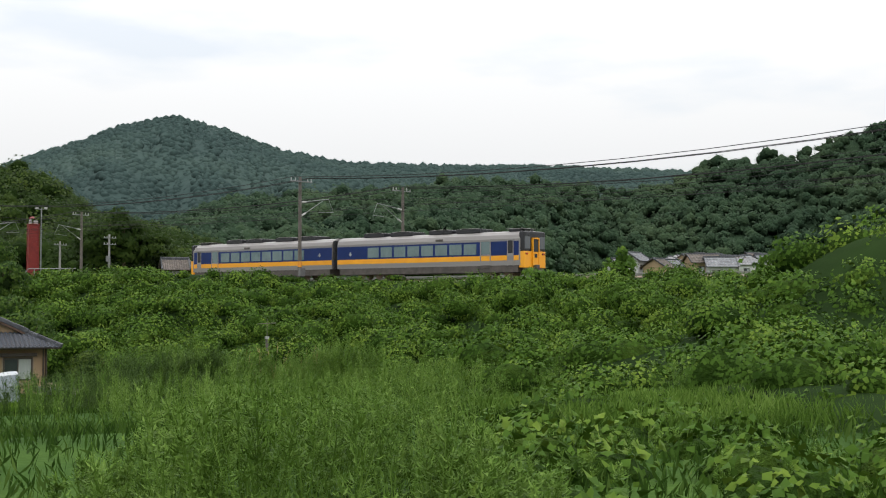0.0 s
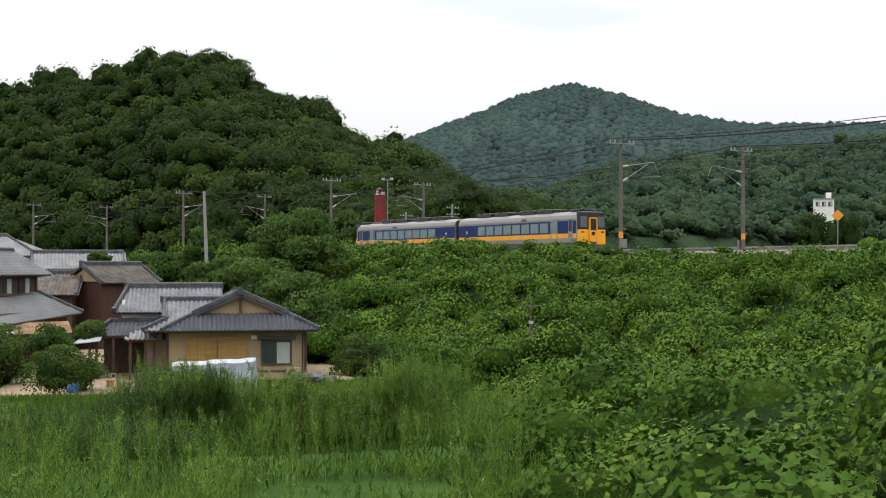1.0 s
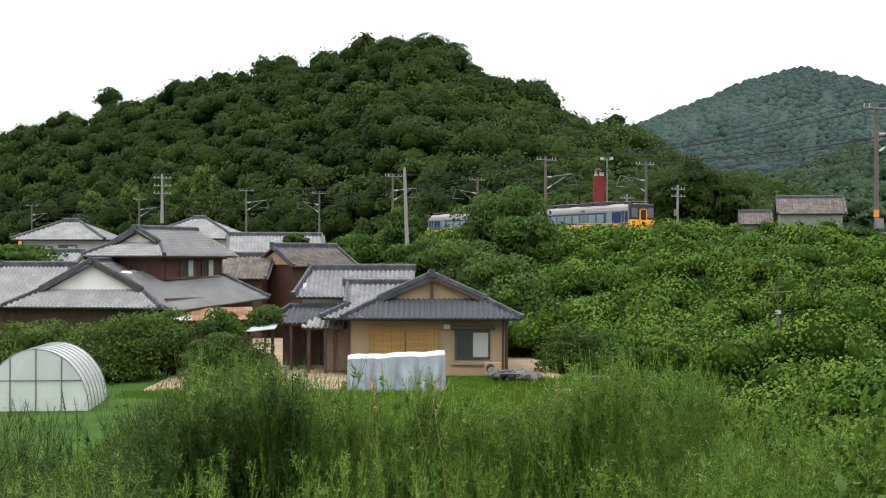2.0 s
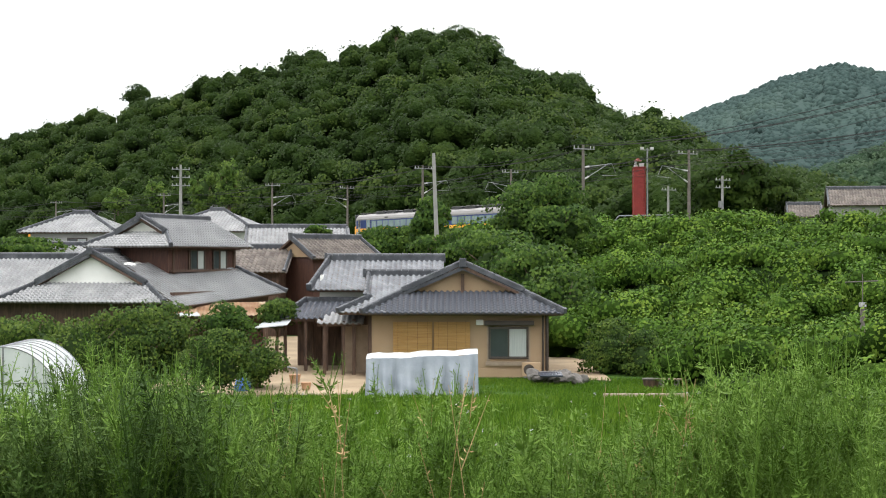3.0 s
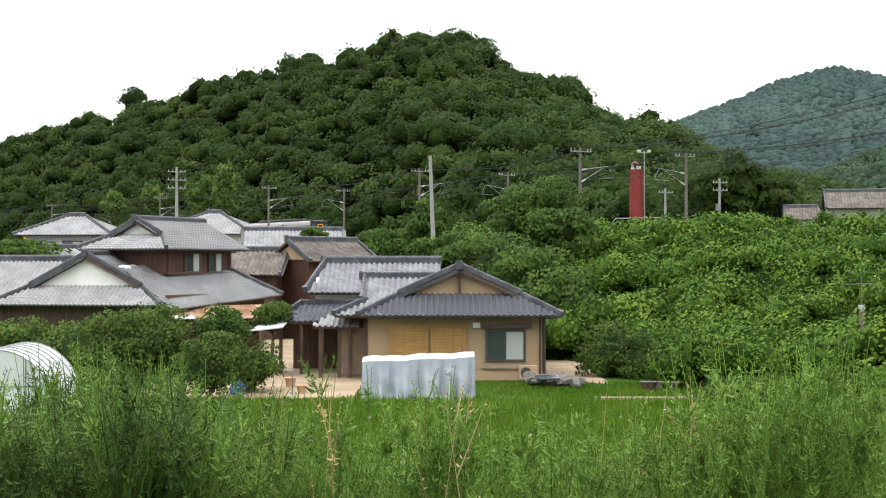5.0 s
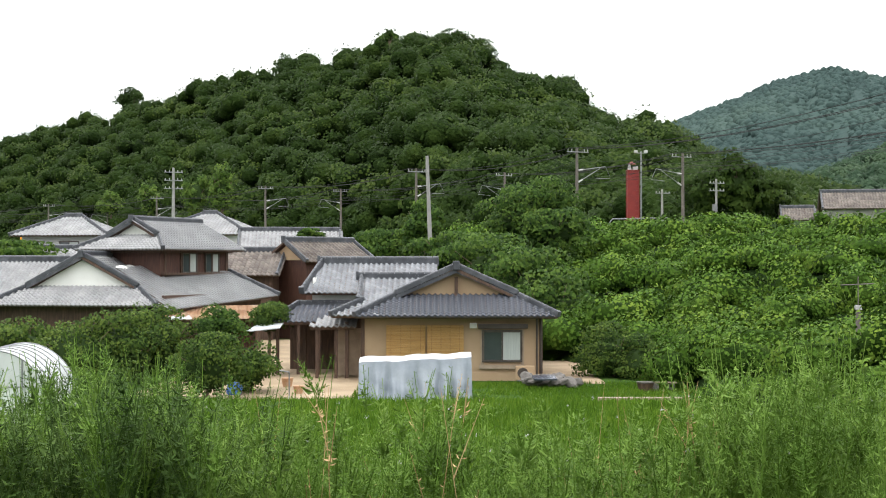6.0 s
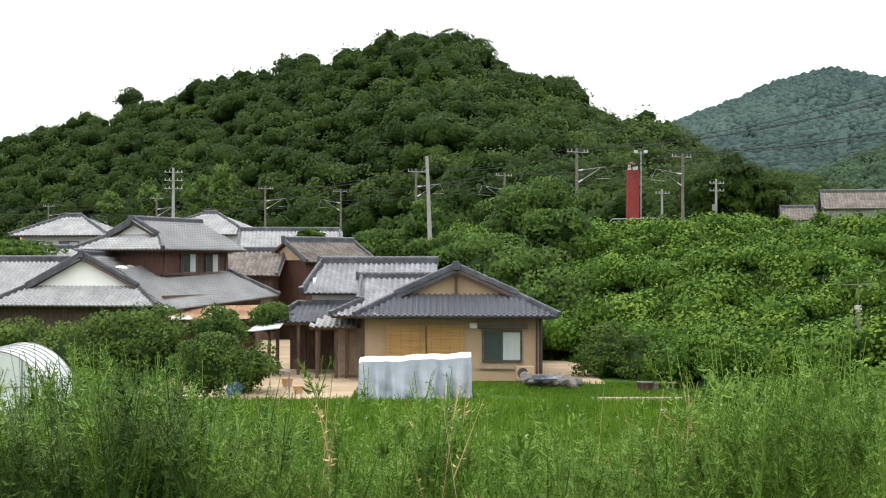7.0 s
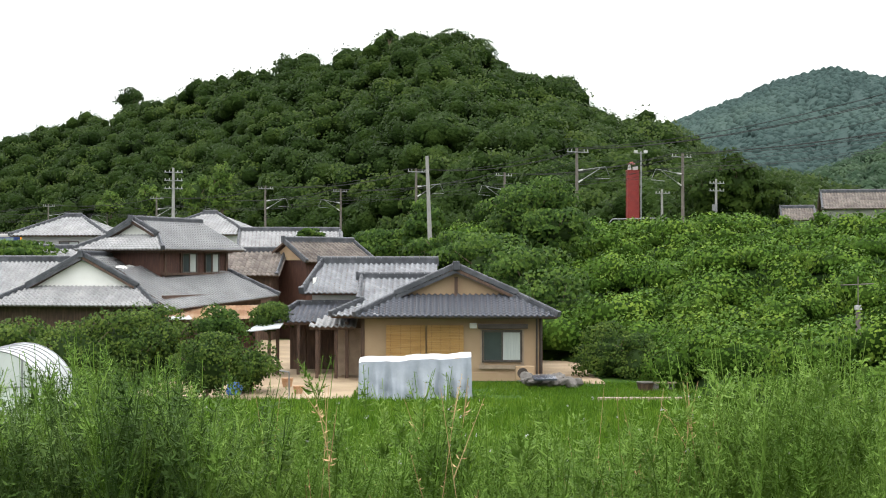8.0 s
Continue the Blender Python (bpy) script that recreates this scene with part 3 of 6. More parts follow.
    local[..., 2] = (local[..., 2] * tall + tall * 0.25) * (0.75 if mat is M_FAR else 1.0)
    P = C[:, None, :] + local * R[:, None, None]
    shape = q + 0.7 * off + np.array([0, 0, 0.1 if mat is M_FOREST else 0.7])
    if leaves > 9:
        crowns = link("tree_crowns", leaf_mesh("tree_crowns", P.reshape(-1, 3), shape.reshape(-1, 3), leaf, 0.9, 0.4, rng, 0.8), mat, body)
        crowns["kind"] = "stuff"
    # the dense mass of each crown, lobe by lobe; the wooded hill's green is darkened for inner shade
    bm = bmesh.new()
    bmesh.ops.create_icosphere(bm, subdivisions=1, radius=1.0)
    ball = np.array([v.co[:] for v in bm.verts])
    faces = np.array([[v.index for v in f.verts] for f in bm.faces])
    bm.free()
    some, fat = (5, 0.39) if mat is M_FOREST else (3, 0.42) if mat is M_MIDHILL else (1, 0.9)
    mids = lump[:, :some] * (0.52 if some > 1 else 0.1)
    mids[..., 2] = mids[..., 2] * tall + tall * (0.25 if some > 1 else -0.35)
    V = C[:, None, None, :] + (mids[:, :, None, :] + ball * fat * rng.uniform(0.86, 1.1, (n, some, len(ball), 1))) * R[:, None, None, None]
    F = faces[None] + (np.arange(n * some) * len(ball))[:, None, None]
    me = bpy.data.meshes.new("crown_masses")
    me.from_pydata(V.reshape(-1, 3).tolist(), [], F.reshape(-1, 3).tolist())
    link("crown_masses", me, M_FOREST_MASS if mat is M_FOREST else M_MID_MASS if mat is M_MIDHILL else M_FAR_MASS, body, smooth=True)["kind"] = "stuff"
    return body


def build_hills():
    hill("wooded_hill", "steep green hill covered with broadleaf woodland", [-21.5, -18.5, -15.5, -13.5, -11, -9, -7, -5.4, -4.5, -3.2, -2.2, -1.0, 0.5, 1.8, 2.8, 4.3, 5.5, 6.2, 7.7, 9.4, 10.4, 11.8, 13, 15.0, 17],
         [4.4, 5.2, 6.1, 6.6, 7.3, 8.1, 8.6, 8.8, 8.8, 9.4, 9.9, 10.0, 9.8, 9.1, 8.5, 8.2, 7.7, 6.7, 6.3, 6.1, 5.3, 4.2, 4.0, 3.6, 2.8],
         ([-26, -18, -10, 0, 8, 17], [490, 435, 360, 300, 272, 255]), ([-26, -18, -10, 0, 8, 17], [385, 332, 257, 198, 168, 152]), 6.5, M_FOREST, 1300, 4.5, 0.52, 200, 31, curve=0.8)
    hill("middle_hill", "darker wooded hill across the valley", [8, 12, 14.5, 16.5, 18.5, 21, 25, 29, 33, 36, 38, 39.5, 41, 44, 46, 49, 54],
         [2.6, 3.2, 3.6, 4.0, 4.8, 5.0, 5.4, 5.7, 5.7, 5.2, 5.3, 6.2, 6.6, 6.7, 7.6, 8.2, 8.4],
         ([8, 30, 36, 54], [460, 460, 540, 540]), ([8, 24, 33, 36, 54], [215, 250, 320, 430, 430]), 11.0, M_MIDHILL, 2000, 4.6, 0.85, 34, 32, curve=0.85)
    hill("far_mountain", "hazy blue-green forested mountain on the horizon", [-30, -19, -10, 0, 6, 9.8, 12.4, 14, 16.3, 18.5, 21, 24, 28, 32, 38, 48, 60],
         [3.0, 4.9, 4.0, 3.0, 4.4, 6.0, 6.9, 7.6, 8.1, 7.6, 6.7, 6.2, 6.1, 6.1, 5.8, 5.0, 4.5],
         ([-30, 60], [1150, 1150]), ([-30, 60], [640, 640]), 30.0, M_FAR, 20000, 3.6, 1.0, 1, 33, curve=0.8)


# ---------------------------------------------------------------- roofs and houses
def tile_shape(w, l):
    """One S-shaped pan tile, raised at its lower lip; lies in the xy plane, up the slope along y."""
    u = np.linspace(0, 1, 5)
    prof = 0.045 * np.sin(u * 2 * np.pi * 0.92 + 0.5)
    rows = []
    for vv, dz in ((-0.03, -0.02), (-0.03, 0.035), (1.04, 0.0)):
        rows.append(np.stack([(u - 0.5) * w * 1.03, np.full(5, vv * l), prof + dz], 1))
    V = np.concatenate(rows)
    q = [(r * 5 + i, r * 5 + i + 1, r * 5 + 5 + i + 1, r * 5 + 5 + i) for r in range(2) for i in range(4)]
    return V, np.array(q)


def inside(poly, x, y):
    ok = np.zeros(len(x), bool)
    for i in range(len(poly)):
        (x0, y0), (x1, y1) = poly[i], poly[(i + 1) % len(poly)]
        hit = ((y0 > y) != (y1 > y)) & (x < (x1 - x0) * (y - y0) / ((y1 - y0) or 1e-9) + x0)
        ok ^= hit
    return ok


def tiled_slope(poly, mat, parent, w=0.245, l=0.22, single=False, thick=0.12, deck=None, name="roof_slope"):
    """A roof plane: a deck with thickness and rows of tiles. poly: eave left, eave right, then round over the ridge."""
    pts = [Vector(p) for p in poly]
    u = (pts[1] - pts[0]).normalized()
    nrm = u.cross(pts[2] - pts[0]).normalized()
    if nrm.z < 0:
        nrm = -nrm
    v = nrm.cross(u).normalized()
    roof = part(name, slab(pts if (pts[1] - pts[0]).cross(pts[2] - pts[0]).z > 0 else pts[::-1], thick), deck or M_WOOD_DARK, parent)
    flat = [((p - pts[0]).dot(u), (p - pts[0]).dot(v)) for p in pts]
    fu, fv = [p[0] for p in flat], [p[1] for p in flat]
    cu, cv = np.meshgrid(np.arange(min(fu) + w / 2, max(fu), w), np.arange(min(fv) - 0.05, max(fv) - l * 0.4, l))
    cu, cv = cu.ravel(), cv.ravel()
    ok = inside(flat, cu, cv + l / 2)
    cu, cv = cu[ok], cv[ok]
    V, q = tile_shape(w, l)
    axes = np.array([u, v, nrm])
    base = np.array(pts[0] + nrm * 0.03)
    if single:
        me = big_mesh("roof_tile", V, q)
        me.materials.append(mat)
        rot = Matrix((u, v, nrm)).transposed().to_4x4()
        for a, b in list(zip(cu, cv))[:290]:
            ob = new("roof_tile", me)
            ob.parent = roof
            ob.matrix_basis = Matrix.Translation(Vector(base) + u * a + v * b) @ rot
        cu, cv = cu[290:], cv[290:]
    if len(cu):
        allv = (V[None] + np.stack([cu, cv, RNG.uniform(-0.006, 0.006, len(cu))], 1)[:, None]).reshape(-1, 3) @ axes + base
        allq = (q[None] + (np.arange(len(cu)) * len(V))[:, None, None]).reshape(-1, 4)
        t = link("roof_tiles", big_mesh("roof_tiles", allv, allq), mat, roof)
        t["kind"] = "stuff"
    return roof


def ridge(p, q, mat, parent, w=0.26, h=0.22, name="ridge"):
    """A stacked ridge: courses, a rounded cap and an end ornament."""
    p, q = Vector(p), Vector(q)
    d = (q - p)
    n = max(2, int(d.length / 0.3))
    bm = bmesh.new()
    m = Matrix.Translation(p) @ d.to_track_quat("Y", "Z").to_matrix().to_4x4()
    box(bm, -w / 2, w / 2, 0, d.length, -0.1, h * 0.45)
    box(bm, -w * 0.4, w * 0.4, 0, d.length, h * 0.45, h * 0.8)
    for i in range(n):
        a, b = d.length * i / n, d.length * (i + 0.94) / n
        rod(bm, (0, a, h * 0.82), (0, b, h * 0.82), w * 0.36, w * 0.31, 8)
    box(bm, -w * 0.55, w * 0.55, -0.08, 0.06, -0.08, h * 1.25, 0.03)
    bm.transform(m)
    return part(name, bm, M_RIDGE, parent)


def irimoya(parent, cx, y0, y1, w, ze, zr, g, mat, gable_mat, turn=0.0, single=False, verge=0.35, hips=True):
    """Hip-and-gable roof; its ridge runs along local y, the gable faces minus y. turn: about (cx, y0)."""
    k = (zr - ze) / w
    m = Matrix.Translation((cx, y0, 0)) @ Matrix.Rotation(radians(turn), 4, "Z")
    L = y1 - y0
    T = lambda x, y, z: m @ Vector((x, y, z))
    zb = ze + k * g
    yo = g - verge
    for s in (-1, 1):
        side = [T(s * w, 0, ze), T(s * w, L, ze), T(0, L, zr), T(0, yo, zr), T(s * (w - g), yo, zb), T(s * (w - g), g, zb)]
        if s < 0:
            side = [side[1], side[0], side[5], side[4], side[3], side[2]]
        tiled_slope(side, mat, parent)
        ridge(T(s * (w - g + 0.12), yo + 0.12, zb + 0.12), T(s * 0.1, yo + 0.12, zr + 0.07), mat, parent, 0.17, 0.10, "verge_ridge")
        if hips:
            ridge(T(s * w, 0, ze + 0.06), T(s * (w - g), g, zb + 0.08), mat, parent, 0.19, 0.13, "hip_ridge")
        bm = slab([T(s * (w - g + 0.15), yo + 0.02, zb - 0.17), T(s * (w - g + 0.15), yo + 0.02, zb - 0.02), T(0, yo + 0.02, zr - 0.03), T(0, yo + 0.02, zr - 0.2)], 0.06)
        part("bargeboard", bm, M_RIDGE, parent)
    tiled_slope([T(-w, 0, ze), T(w, 0, ze), T(w - g, g, zb), T(-(w - g), g, zb)], mat, parent, single=single)
    ridge(T(0, yo - 0.05, zr), T(0, L, zr), mat, parent, 0.26, 0.24)
    gw = slab([T(-(w - g) + 0.1, g + 0.02, zb - 0.05), T(w - g - 0.1, g + 0.02, zb - 0.05), T(0, g + 0.02, zr - 0.18)], 0.12)
    gable = part("gable_wall", gw, gable_mat, parent)
    bm = bmesh.new()
    a, b = T(-w + 0.02, 0.02, ze - 0.03), T(w - 0.02, 0.02, ze - 0.03)
    rod(bm, a, b, 0.06, 0.06, 8)
    part("gutter", bm, M_ALU, parent)
    return gable


def walls(parent, x0, x1, y0, y1, z0, z1, mat, turn=0.0, name="wall", t=0.16):
    m = Matrix.Translation((x0, y0, 0)) @ Matrix.Rotation(radians(turn), 4, "Z")
    X, Y = x1 - x0, y1 - y0
    for r in ((0, X, 0, t), (0, X, Y - t, Y), (0, t, t, Y - t), (X - t, X, t, Y - t)):
        bm = boxes((*r, z0, z1))
        bm.transform(m)
        part(name, bm, mat, parent)


def window(parent, x, y, z, w, h, lintel=True, name="window", panes=2, frame_mat=None, turn=0.0, frame_w=0.06, curtain=True):
    """A sliding window set in the wall face at y, looking along minus y."""
    win = new(name)
    win.parent = parent
    win.matrix_basis = pose(x, y, z, 0, 0, turn)
    fm = frame_mat or M_ALU
    f = frame_w
    part("frame", boxes((-w / 2 - f, w / 2 + f, -0.07, 0.02, -f, 0), (-w / 2 - f, w / 2 + f, -0.07, 0.02, h, h + f), (-w / 2 - f, -w / 2, -0.07, 0.02, 0, h), (w / 2, w / 2 + f, -0.07, 0.02, 0, h), bevel=0.008), fm, win)
    for i in range(panes):
        a, b = -w / 2 + w * i / panes, -w / 2 + w * (i + 1) / panes
        yy = -0.03 if i % 2 else -0.012
        part("pane", boxes((a, b, yy, yy + 0.008, 0.01, h - 0.01)), M_CURTAIN if (curtain and i % 2) else M_GLASS, win)
        part("sash", boxes((a, a + 0.035, yy - 0.02, yy + 0.02, 0, h), (b - 0.035, b, yy - 0.02, yy + 0.02, 0, h), (a, b, yy - 0.02, yy + 0.02, 0, 0.04), (a, b, yy - 0.02, yy + 0.02, h - 0.04, h)), fm, win)
    return win


def build_tan_house():
    h = thing("tan_house", pose(0, 0, 0), "single-storey tan plastered house with blue-grey tiled roofs", "house")
    walls(h, -3.37, 4.1, 55, 63, 0.35, 2.86, M_WALL_TAN)
    walls(h, -3.42, 4.15, 54.95, 63.05, -0.2, 0.35, M_WALL_TAN, name="plinth")
    irimoya(h, 0.55, 54.0, 66, 4.12, 2.72, 4.66, 1.75, M_TILE_BLUE, M_WALL_TAN, single=True)
    part("gable_post", boxes((0.48, 0.62, 55.6, 55.72, 3.5, 4.3)), M_WOOD_DARK, h)
    # the cross wing with its gable to the side
    irimoya(h, -4.55, 57.5, 61.9, 3.42, 2.74, 4.22, 1.25, M_TILE, M_WOOD_DARK, turn=-90)
    # the rear wing
    rear = thing("rear_wing", pose(0, 0, 0), "", "")
    rear.parent = h
    for key in list(rear.keys()):
        del rear[key]
    tiled_slope([(-6.4, 60.2, 3.52), (-0.3, 60.2, 3.52), (-0.3, 63.2, 4.85), (-5.7, 63.2, 4.85)], M_TILE, rear)
    tiled_slope([(-0.3, 66.2, 3.52), (-6.4, 66.2, 3.52), (-5.7, 63.2, 4.85), (-0.3, 63.2, 4.85)], M_TILE, rear)
    ridge((-5.9, 63.2, 4.85), (-0.2, 63.2, 4.85), M_TILE, rear, 0.3, 0.3)
    ridge((-6.4, 60.2, 3.58), (-5.75, 63.2, 4.9), M_TILE, rear, 0.24, 0.2, "verge_ridge")
    part("side_wall", boxes((-6.0, -3.5, 60.9, 61.1, 0, 3.6), (-6.0, -5.85, 61.1, 65.8, 0, 4.2)), M_WALL_WHITE, rear)
    # low entrance roofs on posts
    porch = new("porch")
    porch.parent = h
    tiled_slope([(-7.4, 57.6, 2.32), (-4.0, 57.6, 2.32), (-4.2, 60.6, 2.95), (-6.6, 60.6, 2.95)], M_TILE_BLUE, porch)
    tiled_slope([(-7.4, 63.6, 2.32), (-7.4, 57.6, 2.32), (-6.6, 60.6, 2.95), (-6.6, 61.4, 2.95)], M_TILE_BLUE, porch)
    ridge((-6.6, 60.6, 2.97), (-4.2, 60.6, 2.97), M_TILE, porch, 0.22, 0.18)
    ridge((-7.4, 57.6, 2.37), (-6.6, 60.6, 3.0), M_TILE, porch, 0.22, 0.18, "hip_ridge")
    tiled_slope([(-5.6, 55.7, 2.2), (-3.75, 55.7, 2.2), (-3.75, 57.2, 2.6), (-5.0, 57.2, 2.6)], M_TILE_OLD, porch)
    for x, y, z in ((-7.2, 57.8, 2.28), (-6.3, 57.8, 2.28), (-5.4, 57.8, 2.28), (-5.3, 55.9, 2.3), (-4.5, 55.9, 2.3), (-4.05, 55.9, 2.4), (-6.2, 59.5, 2.5)):
        part("post", boxes((x - 0.07, x + 0.07, y - 0.07, y + 0.07, 0, z), bevel=0.01), M_WOOD_DARK, porch)
    part("back_wall", boxes((-7.0, -3.4, 60.75, 60.87, 0, 2.7)), M_WOOD_DARK, porch)
    part("sliding_door", boxes((-4.6, -3.45, 56.6, 56.66, 0.1, 2.1), (-4.05, -4.0, 56.56, 56.62, 0.1, 2.1)), M_WOOD_PALE, porch)
    part("awning", slab([(-8.3, 56.0, 2.0), (-6.9, 56.0, 2.15), (-6.9, 57.5, 2.3), (-8.1, 57.5, 2.2)], 0.04), M_TARP_WHITE, porch)
    window(h, 2.45, 54.98, 0.83, 1.55, 1.22)
    part("window_surround", boxes((1.55, 1.68, 54.93, 54.99, 0.6, 2.15), (3.22, 3.35, 54.93, 54.99, 0.6, 2.15), (1.5, 3.4, 54.86, 54.99, 0.5, 0.66)), M_WOOD_PALE, h)
    part("window_hood", boxes((1.45, 3.5, 54.72, 54.99, 2.17, 2.36), bevel=0.02), M_ALU, h)
    part("vent_hood", boxes((1.1, 1.4, 54.8, 54.99, 2.18, 2.4), bevel=0.02), M_WALL_WHITE, h)
    for x in (3.88, 4.06):
        part("downpipe", rods(((x, 54.92, 0.1), (x, 54.92, 2.6), 0.04)), M_ALU, h)
    part("corner_post", boxes((-3.4, -3.25, 54.96, 55.02, 0.3, 2.7)), M_WOOD_DARK, h)
    part("corner_post", boxes((3.98, 4.12, 54.95, 55.02, 0.3, 2.7)), M_WOOD_DARK, h)
    # reed blinds hung before the windows
    for a, b in ((-2.36, -0.72), (-0.66, 0.86)):
        bl = thing("reed_blind", pose(0, 0, 0), "golden brown reed blind hung on the wall", "blind", "reed blinds")
        bm = bmesh.new()
        for i in range(64):
            z = 0.72 + 1.6 * i / 64
            rod(bm, (a + 0.01, 54.80 + 0.1 * i / 64, z), (b - 0.01, 54.80 + 0.1 * i / 64, z), 0.0125, 0.0125, 5)
        part("reeds", bm, M_REED, bl)
        for j in range(4):
            xx = a + (b - a) * (j + 0.5) / 4
            part("cord", rods(((xx, 54.78, 0.72), (xx, 54.88, 2.33), 0.004), seg=5), M_WOOD_DARK, bl)


def build_big_house():
    h = thing("two_storey_house", pose(0, 0, 0), "large two-storey farmhouse with grey tiled hip-and-gable roofs", "house")
    # ground floor wing with the white gable
    irimoya(h, -19.0, 67.5, 75.5, 4.6, 2.72, 5.25, 1.7, M_TILE_OLD, M_WALL_WHITE, turn=-9)
    m = Matrix.Translation((-19.0, 67.5, 0)) @ Matrix.Rotation(radians(-9), 4, "Z")
    for r in ((-3.6, 3.6, 1.0, 1.15), (3.45, 3.6, 1.15, 7.5), (-3.6, -3.45, 1.15, 7.5), (-3.6, 3.6, 7.5, 7.65)):
        bm = boxes((*r, 0, 2.9))
        bm.transform(m)
        part("wall", bm, M_WOOD_DARK, h)
    # roof to the side of the gable
    tiled_slope([(-27.5, 68.4, 2.72), (-21.5, 68.4, 2.72), (-21.0, 73.4, 4.95), (-25.2, 73.4, 4.95)], M_TILE_OLD, h)
    ridge((-25.2, 73.4, 4.95), (-20.6, 73.4, 4.95), M_TILE_OLD, h, 0.3, 0.3)
    ridge((-27.5, 68.4, 2.78), (-25.2, 73.4, 4.98), M_TILE_OLD, h, 0.24, 0.2, "hip_ridge")
    part("wall", boxes((-27, -21.5, 69.3, 69.5, 0, 2.8)), M_WOOD_DARK, h)
    # upper storey
    irimoya(h, -17.5, 71.4, 78.9, 3.0, 5.62, 7.2, 1.45, M_TILE_OLD, M_WALL_WHITE, turn=-26)
    m = Matrix.Translation((-17.5, 71.4, 0)) @ Matrix.Rotation(radians(-26), 4, "Z")
    for r in ((-2.2, 2.2, 0.8, 0.95), (2.05, 2.2, 0.95, 6.9), (-2.2, -2.05, 0.95, 6.9), (-2.2, 2.2, 6.9, 7.05)):
        bm = boxes((*r, 4.0, 5.7))
        bm.transform(m)
        part("upper_wall", bm, M_WOOD_RED, h)
    for y in (1.2, 2.6, 4.0, 5.4, 6.8):
        bm = boxes((2.2, 2.28, y - 0.07, y + 0.07, 4.0, 5.6))
        bm.transform(m)
        part("post", bm, M_WOOD_DARK, h)
    for y, w in ((3.3, 1.2), (5.4, 1.2)):
        v = m @ Vector((2.24, y, 4.35))
        window(h, v.x, v.y, v.z, w, 1.05, turn=-26 + 90)
    bm = boxes((-2.3, 2.5, 0.6, 7.1, 5.42, 5.5), (2.15, 2.45, 0.9, 7.0, 4.22, 4.34))
    bm.transform(m)
    part("beam", bm, M_WOOD_DARK, h)
    # the long pent roof below the upper storey
    fall = lambda x, y: m @ Vector((x, y, 2.5 + (5.2 - x) * 0.467 + 0.05 * (y + 2.4)))
    tiled_slope([fall(5.2, -2.4), fall(5.2, 7.7), fall(2.1, 6.9), fall(0.9, 6.9), fall(0.9, -1.2)], M_TILE_OLD, h)
    ridge(fall(5.2, 7.7) + Vector((0, 0, 0.06)), fall(2.2, 6.95) + Vector((0, 0, 0.06)), M_TILE_OLD, h, 0.2, 0.15, "hip_ridge")
    tiled_slope([fall(5.2, 7.7), m @ Vector((-3.0, 9.7, 3.0)), fall(2.1, 6.9)], M_TILE_OLD, h)
    bm = boxes((4.2, 4.35, -1.6, 7.2, 0, 3.2), (-3, 4.2, 7.05, 7.2, 0, 3.2))
    bm.transform(m)
    part("wall", bm, M_WOOD_DARK, h)
    # skylight domes on the lower roof
    m2 = Matrix.Translation((-19.0, 67.5, 0)) @ Matrix.Rotation(radians(-9), 4, "Z")
    for x, y in ((1.35, 3.3), (1.25, 5.0)):
        bm = bmesh.new()
        bmesh.ops.create_uvsphere(bm, u_segments=16, v_segments=8, radius=0.42)
        for vt in bm.verts:
            vt.co = m2 @ Vector((vt.co.x + x, vt.co.y * 1.1 + y, 2.72 + 2.53 * (1 - x / 4.6) + 0.05 + vt.co.z * 0.45))
        part("roof_dome", bm, M_WALL_WHITE, h, "cream domed skylight", smooth=True)
    # rusted lean-to
    lean = thing("lean_to_roof", pose(0, 0, 0), "patched rusty sheet lean-to against the farmhouse", "shed")
    bm = bmesh.new()
    A, B, C, D = Vector((-14.0, 66.0, 2.0)), Vector((-9.4, 68.5, 2.0)), Vector((-9.9, 71.5, 2.6)), Vector((-14.3, 69.0, 2.6))
    n = 40
    top = []
    for i in range(n + 1):
        u = i / n
        dz = 0.03 if i % 2 else 0.0
        top.append((bm.verts.new(A.lerp(B, u) + Vector((0, 0, dz))), bm.verts.new(D.lerp(C, u) + Vector((0, 0, dz)))))
    for i in range(n):
        bm.faces.new((top[i][0], top[i + 1][0], top[i + 1][1], top[i][1]))
    bmesh.ops.solidify(bm, geom=bm.faces[:], thickness=0.02)
    part("roof_sheet", bm, M_RUST, lean)
    part("patch", slab([A.lerp(B, 0.02) + Vector((0, 0, 0.06)), A.lerp(B, 0.3) + Vector((0, 0, 0.06)), D.lerp(C, 0.2) + Vector((0, 0, -0.1)), D.lerp(C, 0.02) + Vector((0, 0, -0.2))], 0.02), M_TARP_WHITE, lean)
    for u in (0.05, 0.35, 0.65, 0.95):
        p = A.lerp(B, u) + Vector((0, 0.3, 0))
        part("post", boxes((p.x - 0.06, p.x + 0.06, p.y - 0.06, p.y + 0.06, 0, 2.0)), M_WOOD_DARK, lean)
    part("wall", boxes((-12.5, -9.9, 70.2, 70.3, 0, 2.4)), M_WOOD_RED, lean)


